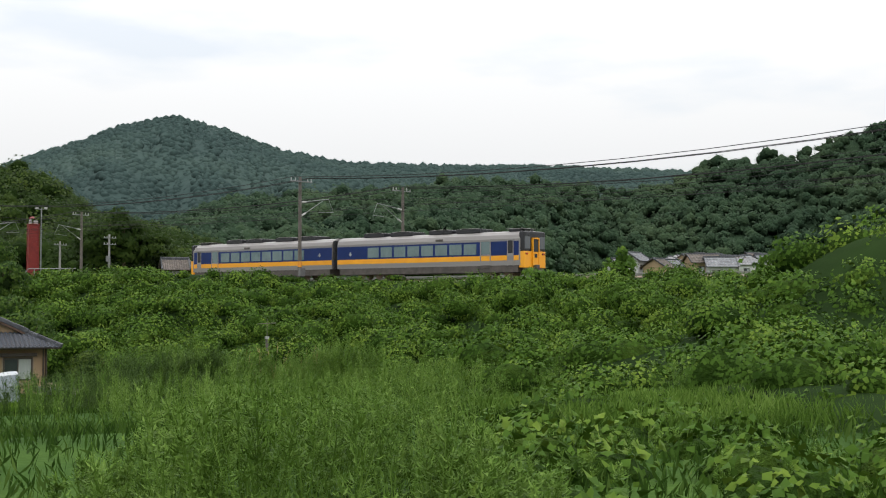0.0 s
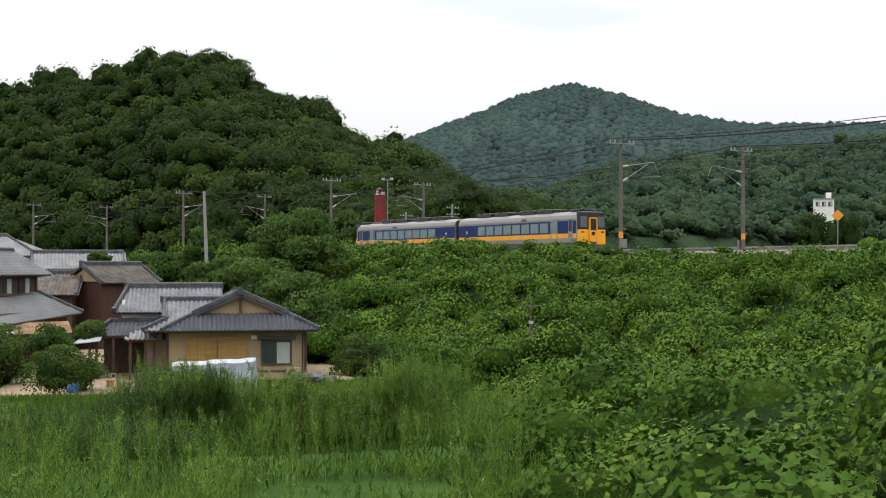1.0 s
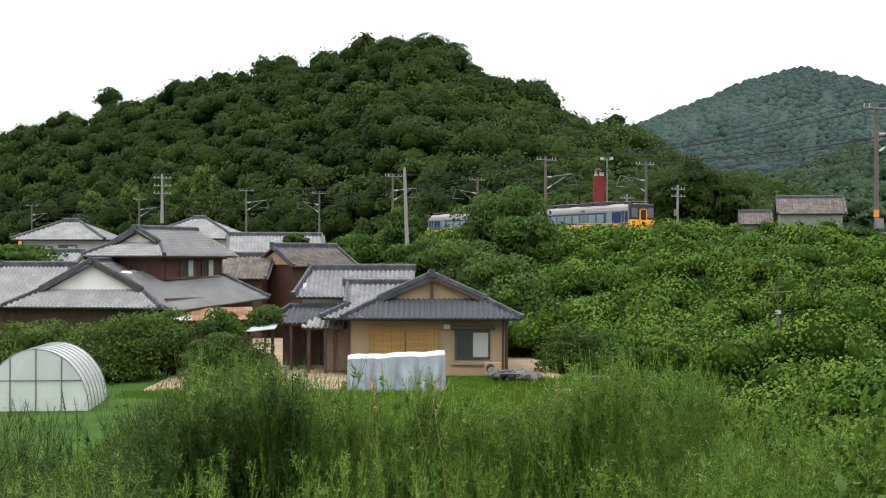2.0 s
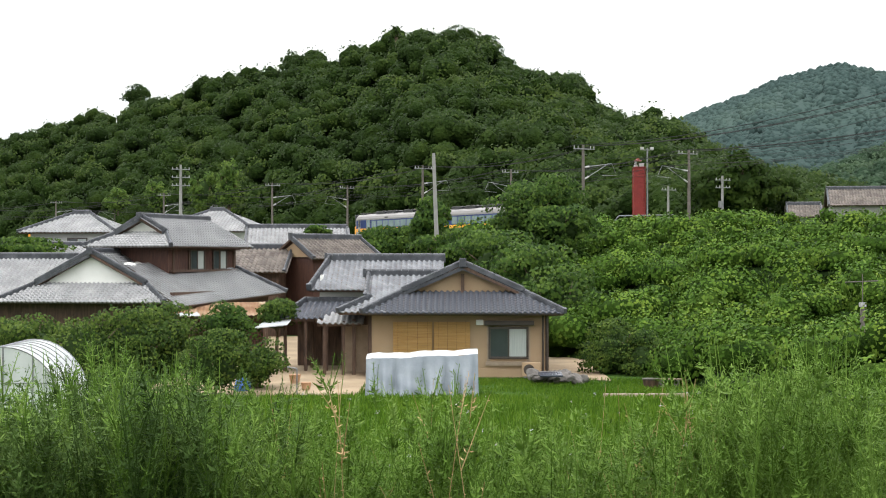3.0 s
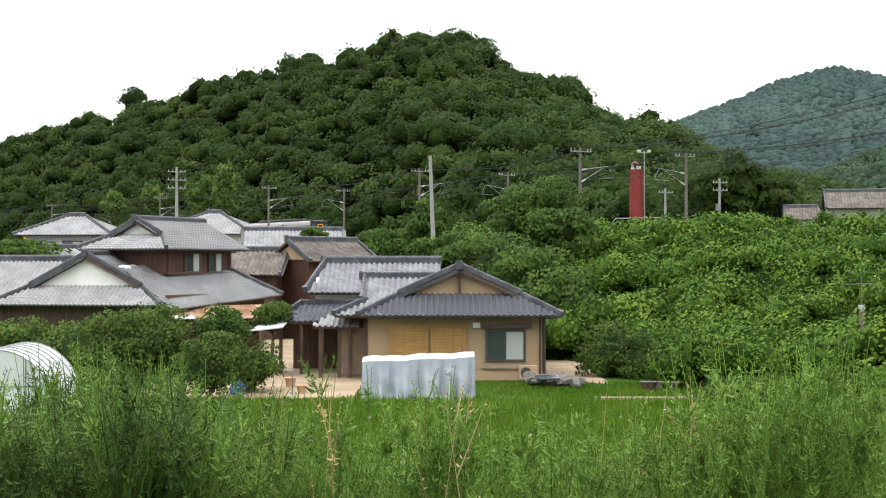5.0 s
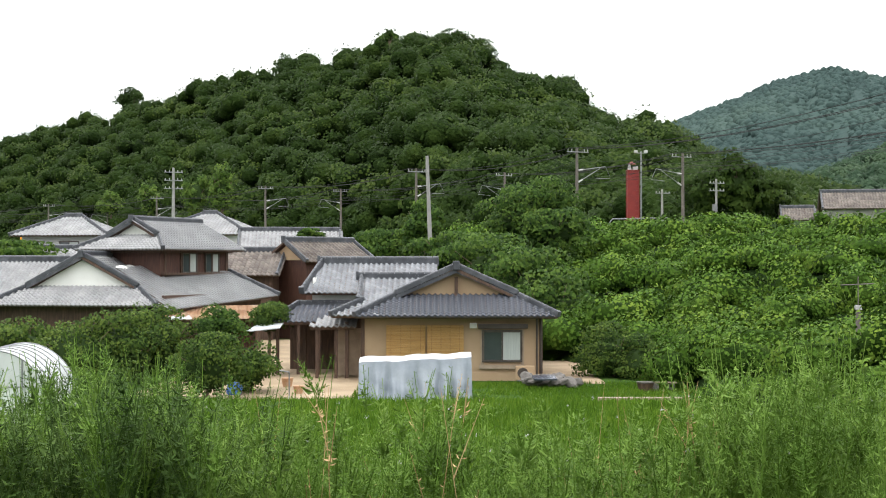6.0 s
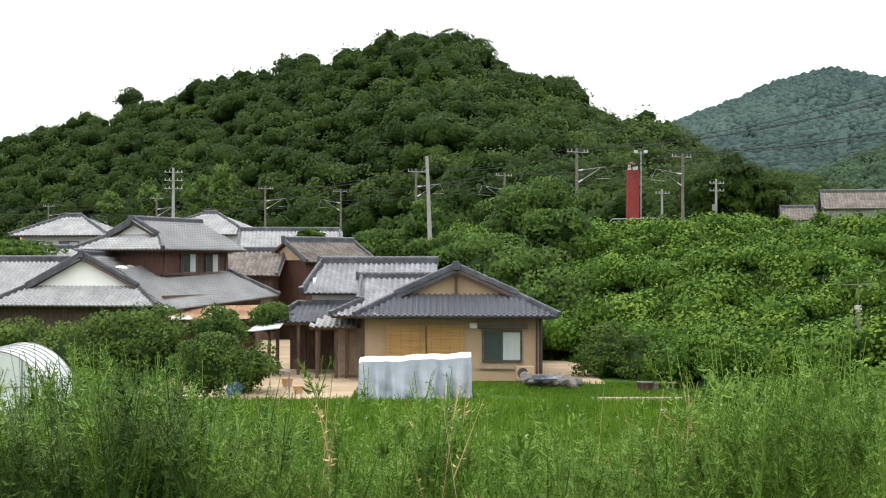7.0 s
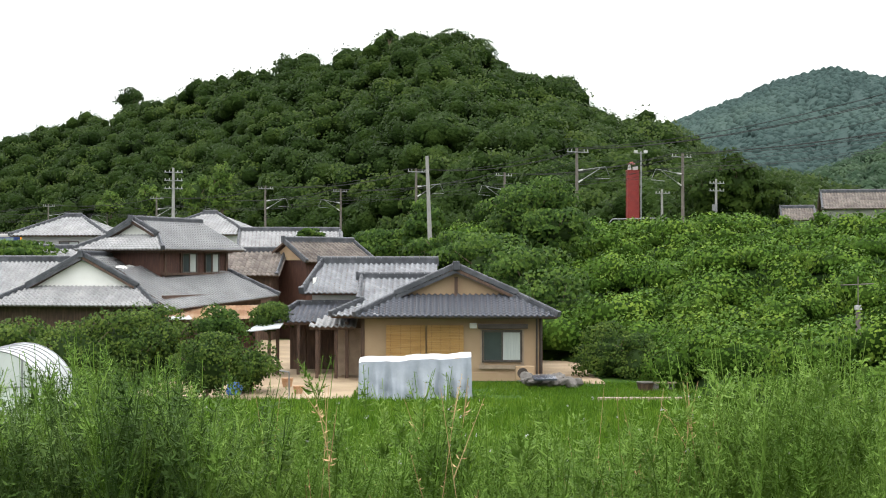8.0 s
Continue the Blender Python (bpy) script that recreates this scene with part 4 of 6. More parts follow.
def plain_house(name, label, cx, cy, w, depth, zw, zr, roof_mat, wall_mat, turn=0.0, gable=True, over=0.6, windows=(), gable_mat=None, z0=0.0, tile=0.3):
    """A small house whose ridge runs along local x; hipped where gable is False."""
    h = thing(name, pose(cx, cy, 0, 0, 0, turn), label, "house")
    a, b = w / 2, depth / 2
    for r in ((-a, a, -b, -b + 0.15), (-a, a, b - 0.15, b), (-a, -a + 0.15, -b + 0.15, b - 0.15), (a - 0.15, a, -b + 0.15, b - 0.15)):
        part("wall", boxes((*r, z0 - 0.5, zw)), wall_mat, h)
    A, B = a + over, b + over
    ze = zw - 0.1
    r = A - 0.05 if gable else max(0.4, A - B)
    tiled_slope([(-A, -B, ze), (A, -B, ze), (r, 0, zr), (-r, 0, zr)], roof_mat, h, tile, tile)
    tiled_slope([(A, B, ze), (-A, B, ze), (-r, 0, zr), (r, 0, zr)], roof_mat, h, tile, tile)
    if gable:
        for s in (-1, 1):
            part("gable_wall", slab([(s * a, -b, zw), (s * a, b, zw), (s * a, 0, zr - 0.25)], 0.12), gable_mat or wall_mat, h)
            ridge((s * (A - 0.1), -B, ze + 0.05), (s * (A - 0.1), 0, zr + 0.05), roof_mat, h, 0.2, 0.14, "verge_ridge")
    else:
        tiled_slope([(A, -B, ze), (A, B, ze), (r, 0, zr)], roof_mat, h, tile, tile)
        tiled_slope([(-A, B, ze), (-A, -B, ze), (-r, 0, zr)], roof_mat, h, tile, tile)
        for s in (-1, 1):
            ridge((s * A, -B, ze + 0.05), (s * r, 0, zr + 0.05), roof_mat, h, 0.2, 0.14, "hip_ridge")
    ridge((-r, 0, zr), (r, 0, zr), roof_mat, h, 0.28, 0.3)
    for x, z, ww, hh in windows:
        window(h, x, -b - 0.01, z, ww, hh)
    return h


def build_other_houses():
    plain_house("grey_house", "two-storey pale house with a low hipped grey roof", -29.2, 105, 6.4, 5.0, 7.1, 8.5, M_TILE_OLD, M_WALL_GREY, -6, False, 0.7, [(-2.2, 5.3, 1.5, 1.2), (0.6, 5.3, 1.5, 1.2)])
    plain_house("annex_house", "low annex with a grey sheet roof", -30.5, 98, 8.0, 4.0, 4.9, 5.9, M_TILE_OLD, M_WALL_GREY, -6, True, 0.4)
    plain_house("tall_farmhouse", "white-walled farmhouse with broad silver-grey tiled roof", -19.6, 112, 7.2, 6.0, 7.3, 9.0, M_TILE_OLD, M_WALL_WHITE, -8, False, 0.8)
    plain_house("white_gable_house", "white plastered house with dark timber frame and tiled roof", -12.0, 104, 6.6, 5.0, 6.1, 7.35, M_TILE_OLD, M_WALL_WHITE, 6, True, 0.7)
    plain_house("brown_barn", "dark red-brown boarded barn with tiled gable roof", -8.1, 87, 5.2, 3.6, 5.05, 6.25, M_TILE_BROWN, M_WOOD_RED, 45, True, 0.45, (), M_WALL_TAN)
    plain_house("low_store", "low store house with weathered brown-grey tiles", -12.9, 86, 4.6, 4.5, 4.2, 5.6, M_TILE_BROWN, M_WOOD_DARK, -4, True, 0.5)
    plain_house("edge_shed", "small shed with a pale sheet roof", -30.5, 80, 4.0, 4.0, 3.3, 4.4, M_TILE_OLD, M_WALL_GREY, 0, True, 0.4)
    # the works building past the line
    for cx, cy, w, d, zw, zr in ((43.6, 140, 6.6, 5, 10.6, 12.3), (39.0, 146, 3.0, 4, 9.6, 10.9)):
        plain_house("corrugated_works", "long low works building with weathered grey sheet roof", cx, cy, w, d, zw, zr, M_TILE_BROWN, M_CONCRETE, -12, True, 0.4, z0=5)
    # the village across the valley
    rng = np.random.default_rng(5)
    for i in range(32):
        az = radians(rng.uniform(36.0, 44.0))
        d = rng.uniform(320, 425)
        x, y = -12 + d * math.sin(az), -24 + d * math.cos(az)
        z = float(land(x, y))
        zz = max(z + 3.0, 4.7 + d * rng.uniform(0.022, 0.033))
        plain_house("village_house", "village house with tiled roof across the valley", x, y, rng.uniform(5, 8), rng.uniform(5, 6.5), zz, zz + rng.uniform(1.6, 2.4), [M_TILE_OLD, M_TILE, M_TILE_BROWN][i % 3], [M_WALL_WHITE, M_WALL_GREY, M_WALL_TAN][i % 3], rng.uniform(-30, 30), i % 3 > 0, 0.6, [(-1.5, zz - 2.2, 1.5, 1.2), (1.5, zz - 2.2, 1.5, 1.2)], z0=z, tile=0.8)


# ---------------------------------------------------------------- railway
def ribbon(off, half, z, thick, name, mat, parent, y0=-38, y1=355):
    ys = np.arange(y0, y1, 2.0)
    xs = track_x(ys)
    tx, ty = np.gradient(xs), np.gradient(ys)
    ln = np.hypot(tx, ty)
    nx, ny = ty / ln, -tx / ln
    rows = []
    for w, zz in ((-half - thick, z - thick), (-half, z), (half, z), (half + thick, z - thick)):
        rows.append(np.stack([xs + nx * (off + w), ys + ny * (off + w), np.full_like(xs, zz)], 1))
    V = np.stack(rows, 1)
    i = np.arange(len(ys) * 4).reshape(-1, 4)
    q = np.concatenate([np.stack([i[:-1, k], i[:-1, k + 1], i[1:, k + 1], i[1:, k]], -1) for k in range(3)])
    return link(name, big_mesh(name, V.reshape(-1, 3), q), mat, parent)


def build_track():
    t = thing("railway_track", pose(0, 0, 0), "double railway track on grey-brown ballast", "railway", kind="structure")
    ribbon(0.0, 2.0, RAIL_Z - 0.18, 0.6, "ballast", M_BALLAST, t)
    ribbon(3.9, 1.9, RAIL_Z - 0.184, 0.6, "ballast", M_BALLAST, t)
    for off in (-0.53, 0.53, 3.37, 4.43):
        ribbon(off, 0.035, RAIL_Z, 0.14, "rail", M_RAIL, t)


def at_track(y, off):
    x = float(track_x(y))
    d = Vector((float(track_x(y + 1)) - x, 1, 0)).normalized()
    return Vector((x, y, 0)) + Vector((d.y, -d.x, 0)) * off, math.degrees(math.atan2(-d.x, d.y))


def build_masts():
    tops = {-1: [], 1: []}
    first = None
    for y in (34, 85, 134, 163, 200, 231, 262, 296, 330):
        for side, off in ((-1, -4.1), (1, 8.9)):
            p, turn = at_track(y, off)
            m = pose(p.x, p.y, RAIL_Z - 0.9, 0, 0, turn + (180 if side > 0 else 0))
            if first is None:
                first = thing("catenary_mast", m, "brown-grey concrete railway mast with crossarm and bracket", "mast", "railway masts")
                part("pole", rods(((0, 0, -0.5), (0, 0, 9.9), 0.19, 0.13), seg=12), M_MAST, first)
                part("warning_band", rods(((0, 0, 2.0), (0, 0, 2.5), 0.186, 0.183), seg=12), M_ORANGE, first, "faded orange band")
                part("crossarm", boxes((-1.25, 1.25, -0.22, -0.12, 9.45, 9.55), bevel=0.01), M_METAL, first)
                for x in (-1.15, -0.7, 0.75, 1.15):
                    part("insulator", rods(((x, -0.17, 9.55), (x, -0.17, 9.80), 0.045, 0.035)), M_INSULATOR, first)
                br = part("bracket", rods(((0.15, 0, 7.7), (3.4, 0, 8.15), 0.04), ((0.15, 0, 6.5), (2.7, 0, 7.95), 0.035), ((3.4, 0, 8.15), (3.9, 0, 7.2), 0.025), ((2.2, 0, 6.9), (4.0, 0, 7.0), 0.025), seg=6), M_METAL, first)
                part("strut_insulator", rods(((0.2, 0, 7.7), (0.7, 0, 7.77), 0.09)), M_INSULATOR, br)
                part("strut_insulator", rods(((0.2, 0, 6.52), (0.65, 0, 6.78), 0.09)), M_INSULATOR, br)
                part("control_box", boxes((-0.3, 0.3, -0.42, -0.18, 1.2, 1.9), bevel=0.02), M_METAL, first)
            else:
                copy_thing(first, m)
            mm = m
            tops[side].append([mm @ Vector((x, -0.17, 9.84)) for x in (-1.15, 0.75, 1.15)] + [mm @ Vector((3.4, 0, 8.15)), mm @ Vector((3.9, 0, 7.2)), mm @ Vector((0, 0, 8.6))])
    for side in (-1, 1):
        for k in range(6):
            bm = bmesh.new()
            pts = [r[k] for r in tops[side]]
            for a, b in zip(pts, pts[1:]):
                sag = (0.9, 0.9, 0.9, 0.8, 0.05, 1.1)[k]
                prev = a
                for i in range(1, 9):
                    u = i / 8
                    q = a.lerp(b, u) - Vector((0, 0, 4 * sag * u * (1 - u)))
                    rod(bm, prev, q, 0.016 if k > 2 else 0.026, None, 4)
                    prev = q
            w = part("overhead_wire", bm, M_WIRE)
            tagged(w, "dark overhead wire strung along the railway masts", "wire", "overhead wires")
            w.parent = None


def utility_pole(x, y, h, lean=0.0, arms=1, z=None, label="grey concrete utility pole"):
    z = float(land(x, y)) if z is None else z
    p = thing("utility_pole", pose(x, y, z, 0, lean, 20), label, "pole", "utility poles")
    part("pole", rods(((0, 0, -0.5), (0, 0, h), 0.17, 0.11), seg=12), M_CONCRETE, p)
    for i in range(arms):
        zz = h - 0.5 - 0.8 * i
        part("crossarm", boxes((-0.9, 0.9, -0.18, -0.1, zz, zz + 0.09)), M_METAL, p)
        for s in (-0.8, -0.4, 0.4, 0.8):
            part("insulator", rods(((s, -0.14, zz + 0.09), (s, -0.14, zz + 0.26), 0.04, 0.03)), M_INSULATOR, p)
    return p


def from_view(px, d, py):
    """A place seen on a bearing from the field bank: across, ahead, height."""
    return ((px - 784) / 2350 * d, d, 4.9 + (465 - py) / 2350 * d)


def standing(px, d, py):
    """A place on the ground on that bearing, and the height from there to a top seen at that level."""
    x, y, top = from_view(px, d, py)
    z = float(land(x, y))
    return x, y, z, top - z


def build_poles():
    x, y, z = from_view(762, 92, 455)
    utility_pole(x, y, 7.0, -2.2, 0, z)
    x, y, z = from_view(306, 130, 380)
    utility_pole(x, y, from_view(306, 130, 297)[2] - z, 0, 3, z)
    x, y, z, h = standing(1172, 146, 335)
    utility_pole(x, y, h, 0, 1, z)
    x, y, z, h = standing(1268, 140, 317)
    p = utility_pole(x, y, h, 0, 2, z)
    part("transformer", rods(((-0.35, -0.3, h - 3.4), (-0.35, -0.3, h - 2.7), 0.28)), M_METAL, p)
    # signal mast by the red tower
    x, y, z, h = standing(1135, 147, 268)
    s = thing("signal_mast", pose(x, y, z), "slim galvanised mast with lamps beside the red tower", "mast")
    part("pole", rods(((0, 0, -0.5), (0, 0, h), 0.1, 0.08), seg=10), M_METAL, s)
    part("crossbar", rods(((-0.7, 0, h - 0.2), (0.6, 0, h - 0.2), 0.05)), M_METAL, s)
    for a in (-0.6, 0.5):
        part("floodlight", boxes((a - 0.2, a + 0.2, -0.25, 0.1, h - 0.2, h + 0.1), bevel=0.04), M_INSULATOR, s)
    # red lattice tower
    x, y, z, top = standing(1120, 148, 303)
    r = thing("red_tower", pose(x, y, z - 0.2), "red painted steel tower with lamp on top", "tower")
    top += 0.2
    a = 0.60
    for sx in (-a, a):
        for sy in (-a, a):
            part("leg", boxes((sx - 0.06, sx + 0.06, sy - 0.06, sy + 0.06, 0, top)), M_RED, r)
    for i in range(16):
        zz = top * (i + 0.5) / 16
        part("panel", boxes((-a + 0.07, a - 0.07, -a - 0.02, -a + 0.02, zz - 0.27, zz + 0.27), (-a + 0.07, a - 0.07, a - 0.02, a + 0.02, zz - 0.27, zz + 0.27), (-a - 0.02, -a + 0.02, -a + 0.07, a - 0.07, zz - 0.27, zz + 0.27), (a - 0.02, a + 0.02, -a + 0.07, a - 0.07, zz - 0.27, zz + 0.27)), M_RED, r)
    part("cap", boxes((-0.7, 0.7, -0.7, 0.7, top, top + 0.1), bevel=0.03), M_RED, r)
    part("bell_horn", rods(((-0.35, 0, top + 0.1), (-0.35, 0, top + 0.75), 0.25, 0.1)), M_INSULATOR, r)
    part("lamp_housing", boxes((0.0, 0.55, -0.3, 0.3, top + 0.1, top + 0.55), bevel=0.05), M_INSULATOR, r)
    part("roof", rods(((-0.1, 0, top + 0.75), (-0.1, 0, top + 1.05), 0.5, 0.1)), M_RED, r)
    # rail fence near its foot
    x, y, z = from_view(1135, 120, 388)
    f = thing("guard_rail", pose(x, y, z), "pale steel guard rail by the line", "fence")
    part("rail", rods(((-2.6, 0, 0), (2.4, 0, 0.1), 0.05), ((-2.6, 0, 0), (-3.2, 0, -0.8), 0.05)), M_METAL, f)
    for s in (-2, 0, 2):
        part("post", rods(((s, 0, -1.6), (s, 0, 0.05), 0.05)), M_METAL, f)
    # short pole in the vines
    x, y, z = from_view(1519, 46, 505)
    p = thing("service_pole", pose(x, y, z - 4.3), "short grey pole with rusty meter arm among vines", "pole")
    part("pole", rods(((0, 0, -0.5), (0, 0, 3.5), 0.09, 0.08), seg=10), M_MAST, p)
    part("cap", boxes((-0.1, 0.1, -0.1, 0.1, 3.45, 3.6)), M_INSULATOR, p)
    part("arm", rods(((-0.6, 0, 4.3), (0.55, 0, 4.35), 0.018), ((0, 0, 3.5), (0, 0, 4.6), 0.018)), M_MAST, p)
    # orange marker posts far along the line
    for px, py in ((38, 418),):
        x, y, z = from_view(px, 115, py)
        m = thing("orange_marker", pose(x, y, z - 1.2), "orange lineside marker board on a post", "sign", "orange markers")
        part("board", boxes((-0.16, 0.16, -0.03, 0.03, 0.7, 1.7), bevel=0.01), M_ORANGE, m)
        part("post", rods(((0, 0.08, -1.5), (0, 0.08, 1.8), 0.05)), M_METAL, m)


def build_far_side():
    w = thing("lineside_wall", pose(0, 0, 0), "low pale concrete wall along the far side of the line", "wall")
    ys = list(range(20, 122, 3))
    for a, b in zip(ys, ys[1:]):
        p, turn = at_track(a, 14.0)
        q, _ = at_track(b, 14.0)
        d = (q - p).length
        me = boxes((-0.1, 0.1, 0.02, d - 0.02, 5.0, 7.75), (-0.16, 0.16, 0.0, d, 7.75, 7.9))
        me.transform(Matrix.Translation(p) @ Matrix.Rotation(radians(turn), 4, "Z"))
        part("wall_panel", me, M_CONCRETE, w)
    s = thing("orange_sign", pose(57.5, 98, 7.0, 0, 0, -25), "orange diamond warning sign on a post", "sign")
    part("post", rods(((0, 0, -1), (0, 0, 4.3), 0.06)), M_METAL, s)
    bm = boxes((-0.4, 0.4, -0.03, 0.03, -0.4, 0.4), bevel=0.02)
    bm.transform(Matrix.Translation((0, -0.1, 3.9)) @ Matrix.Rotation(radians(45), 4, "Y"))
    part("board", bm, M_ORANGE, s)
    b = thing("hillside_building", pose(133.4, 251.8, 18.6, 0, 0, -24), "white flat-roofed building on the wooded slope", "building")
    part("wall", boxes((-2.1, 2.1, -2, 2, -6, 2.2)), M_WALL_WHITE, b)
    part("roof", boxes((-2.25, 2.25, -2.2, 2.2, 2.2, 2.4)), M_CONCRETE, b)
    part("stair_tower", boxes((0.5, 1.6, -0.8, 0.8, 2.4, 3.7)), M_WALL_WHITE, b)
    for x in (-1.3, 0.0, 1.3):
        window(b, x, -2.02, 0.7, 0.8, 0.9)
    for k, (side, h) in enumerate(((-5, 6.0), (-1.5, 6.6), (2, 6.2), (5.5, 7.4))):
        x, y = 127 + 0.88 * side, 239 - 0.47 * side
        tree("lineside_tree", x, y, float(land(x, y)) - 0.5, 18.4 - float(land(x, y)) + 0.25 * (h - 6), 3.2, M_FOREST, "dark broadleaf tree below the white building", 91 + k, 0.5, 900, 0.1)


# ---------------------------------------------------------------- train
def side_band(z0, z1, y0, y1, x, t=0.012):
    return boxes((-x - t, -x, y0, y1, z0, z1), (x, x + t, y0, y1, z0, z1))


def build_car():
    car = thing("railcar", pose(0, 0, 0), "blue, yellow and steel diesel express railcar on the embankment", "train", "coupled railcars")
    W, L = 1.40, 10.35
    prof = [(-W, 0.95), (-W, 3.05), (-W + 0.10, 3.36), (-W + 0.42, 3.58), (-0.55, 3.68), (0.55, 3.68), (W - 0.42, 3.58), (W - 0.10, 3.36), (W, 3.05), (W, 0.95)]
    bm = bmesh.new()
    ends = []
    for y in (-L + 0.35, L):
        ends.append([bm.verts.new((x, y, z)) for x, z in prof])
    n = len(prof)
    for i in range(n):
        bm.faces.new((ends[0][i], ends[0][(i + 1) % n], ends[1][(i + 1) % n], ends[1][i]))
    bm.faces.new(ends[0][::-1])
    bm.faces.new(ends[1])
    bmesh.ops.recalc_face_normals(bm, faces=bm.faces[:])
    part("body", bm, M_TR_STEEL, car, "ribbed stainless steel body shell")
    part("blue_band", side_band(1.74, 2.86, -L + 0.5, L - 0.02, W), M_TR_BLUE, car, "deep blue window band")
    part("yellow_stripe", side_band(1.34, 1.735, -L + 0.5, L - 0.02, W), M_TR_YELLOW, car, "orange-yellow waist stripe")
    part("skirt", boxes((-W + 0.02, W - 0.02, -L + 0.6, L - 0.3, 0.42, 0.95)), M_TR_UNDER, car)
    for s in (-1, 1):
        for i in range(8):
            y = -4.9 + i * 1.55
            win = part("window", boxes((s * W - 0.022 if s < 0 else W + 0.004, s * W - 0.004 if s < 0 else W + 0.022, y - 0.66, y + 0.66, 1.86, 2.72), bevel=0.006), M_TR_GLASS, car)
        # passenger door
        x0, x1 = (-W - 0.03, -W - 0.004) if s < 0 else (W + 0.004, W + 0.03)
        d = part("passenger_door", boxes((x0, x1, -7.05, -6.95, 1.0, 2.98), (x0, x1, -6.05, -5.95, 1.0, 2.98), (x0, x1, -7.05, -5.95, 2.9, 2.98), (x0, x1, -6.95, -6.05, 1.74, 1.85)), M_TR_STEEL, car)
        part("door_glass", boxes((x0 + 0.004, x1 - 0.004, -6.93, -6.07, 1.87, 2.88)), M_TR_GLASS, d)
        part("door_step", boxes((x0, x1, -7.0, -6.0, 0.75, 0.98)), M_TR_UNDER, d)
        c = part("cab_door", boxes((x0, x1, -9.35, -9.27, 0.9, 3.0), (x0, x1, -8.78, -8.7, 0.9, 3.0), (x0, x1, -9.35, -8.7, 2.92, 3.0), (x0, x1, -9.27, -8.78, 0.95, 1.9)), M_TR_STEEL, car)
        part("cab_door_glass", boxes((x0 + 0.004, x1 - 0.004, -9.26, -8.79, 1.92, 2.9)), M_TR_BLACK, c)
        part("side_vent", boxes((x0, x1, -2.0, -1.2, 3.02, 3.2)), M_TR_UNDER, car)
        part("side_emblem", boxes((x0, x1, 8.58, 8.86, 2.12, 2.26), (x0, x1, 8.65, 8.79, 2.05, 2.38)), M_INSULATOR, car, "small white emblem")
    # roof units
    for y, h in ((-9.0, 0.16), (-4.2, 0.30), (-1.2, 0.30), (3.2, 0.30), (6.4, 0.30)):
        u = part("roof_unit", boxes((-0.85, 0.85, y - 1.25 if h > 0.2 else y - 0.6, y + 1.25 if h > 0.2 else y + 0.6, 3.62, 3.68 + h), bevel=0.06), M_TR_BLACK, car, "dark roof cooling unit")
        part("unit_cover", boxes((-0.9, 0.9, y - 0.8, y + 0.8, 3.68 + h, 3.72 + h), bevel=0.015), M_TR_STEEL, u)
    # cab end: black hood, yellow lower panels, middle gangway door
    bm = boxes((-W + 0.01, W - 0.01, -L, -L + 0.5, 2.02, 3.62), bevel=0.12)
    part("cab_hood", bm, M_TR_BLACK, car, "black painted cab end")
    part("cab_lower", boxes((-W + 0.01, W - 0.01, -L - 0.03, -L + 0.5, 0.75, 2.06), bevel=0.06), M_TR_YELLOW, car, "yellow painted lower cab end")
    for s in (-1, 1):
        part("windscreen", boxes((s * 0.93 - 0.36, s * 0.93 + 0.36, -L - 0.012, -L + 0.05, 2.25, 3.2), bevel=0.01), M_GLASS, car)
        lamp = part("tail_lamp", boxes((s * 1.08 - 0.16, s * 1.08 + 0.16, -L - 0.06, -L, 1.78, 1.92), bevel=0.02), M_TR_BLACK, car)
        part("lens", rods(((s * 1.08, -L - 0.075, 1.85), (s * 1.08, -L - 0.05, 1.85), 0.05)), M_LAMP_RED, lamp)
    g = part("gangway_door", boxes((-0.42, -0.33, -L - 0.16, -L, 0.95, 3.12), (0.33, 0.42, -L - 0.16, -L, 0.95, 3.12), (-0.42, 0.42, -L - 0.16, -L, 3.02, 3.12), (-0.33, 0.33, -L - 0.12, -L, 0.95, 2.0)), M_TR_YELLOW, car, "yellow framed gangway door")
    part("gangway_glass", boxes((-0.325, 0.325, -L - 0.11, -L, 2.02, 3.0)), M_TR_BLACK, g)
    part("gangway_hatch", boxes((-0.17, 0.17, -L - 0.135, -L - 0.11, 1.55, 1.85)), M_TR_BLACK, g)
    part("snow_plough", boxes((-1.2, 1.2, -L + 0.02, -L + 0.3, 0.25, 0.76), bevel=0.05), M_TR_UNDER, car)
    part("coupler", boxes((-0.2, 0.2, -L - 0.35, -L + 0.2, 0.72, 1.0), bevel=0.04), M_TR_UNDER, car)
    part("end_bellows", boxes((-1.25, 1.25, L, L + 0.29, 0.95, 3.45), bevel=0.04), M_TR_BLACK, car)
    for s in (-1, 1):
        part("roof_aerial", boxes((s * 0.35 - 0.15, s * 0.35 + 0.15, -L + 0.6, -L + 0.9, 3.6, 3.86), bevel=0.03), M_TR_BLACK, car)
    for y in (-7.1, 7.1):
        b = part("bogie", boxes((-1.05, 1.05, y - 1.5, y + 1.5, 0.45, 0.75), bevel=0.04), M_TR_UNDER, car)
        for yy in (y - 1.05, y + 1.05):
            for s in (-1, 1):
                part("wheel", rods(((s * 0.53 - 0.06, yy, 0.43), (s * 0.53 + 0.06, yy, 0.43), 0.43), seg=20), M_RAIL, b)
    return car


def car_pose(s, flip):
    (x0, y0), (x1, y1) = track_at(s - 7.1), track_at(s + 7.1)
    turn = math.degrees(math.atan2(-(x1 - x0), y1 - y0))
    return pose((x0 + x1) / 2, (y0 + y1) / 2, RAIL_Z, 0, 0, turn + (180 if flip else 0))


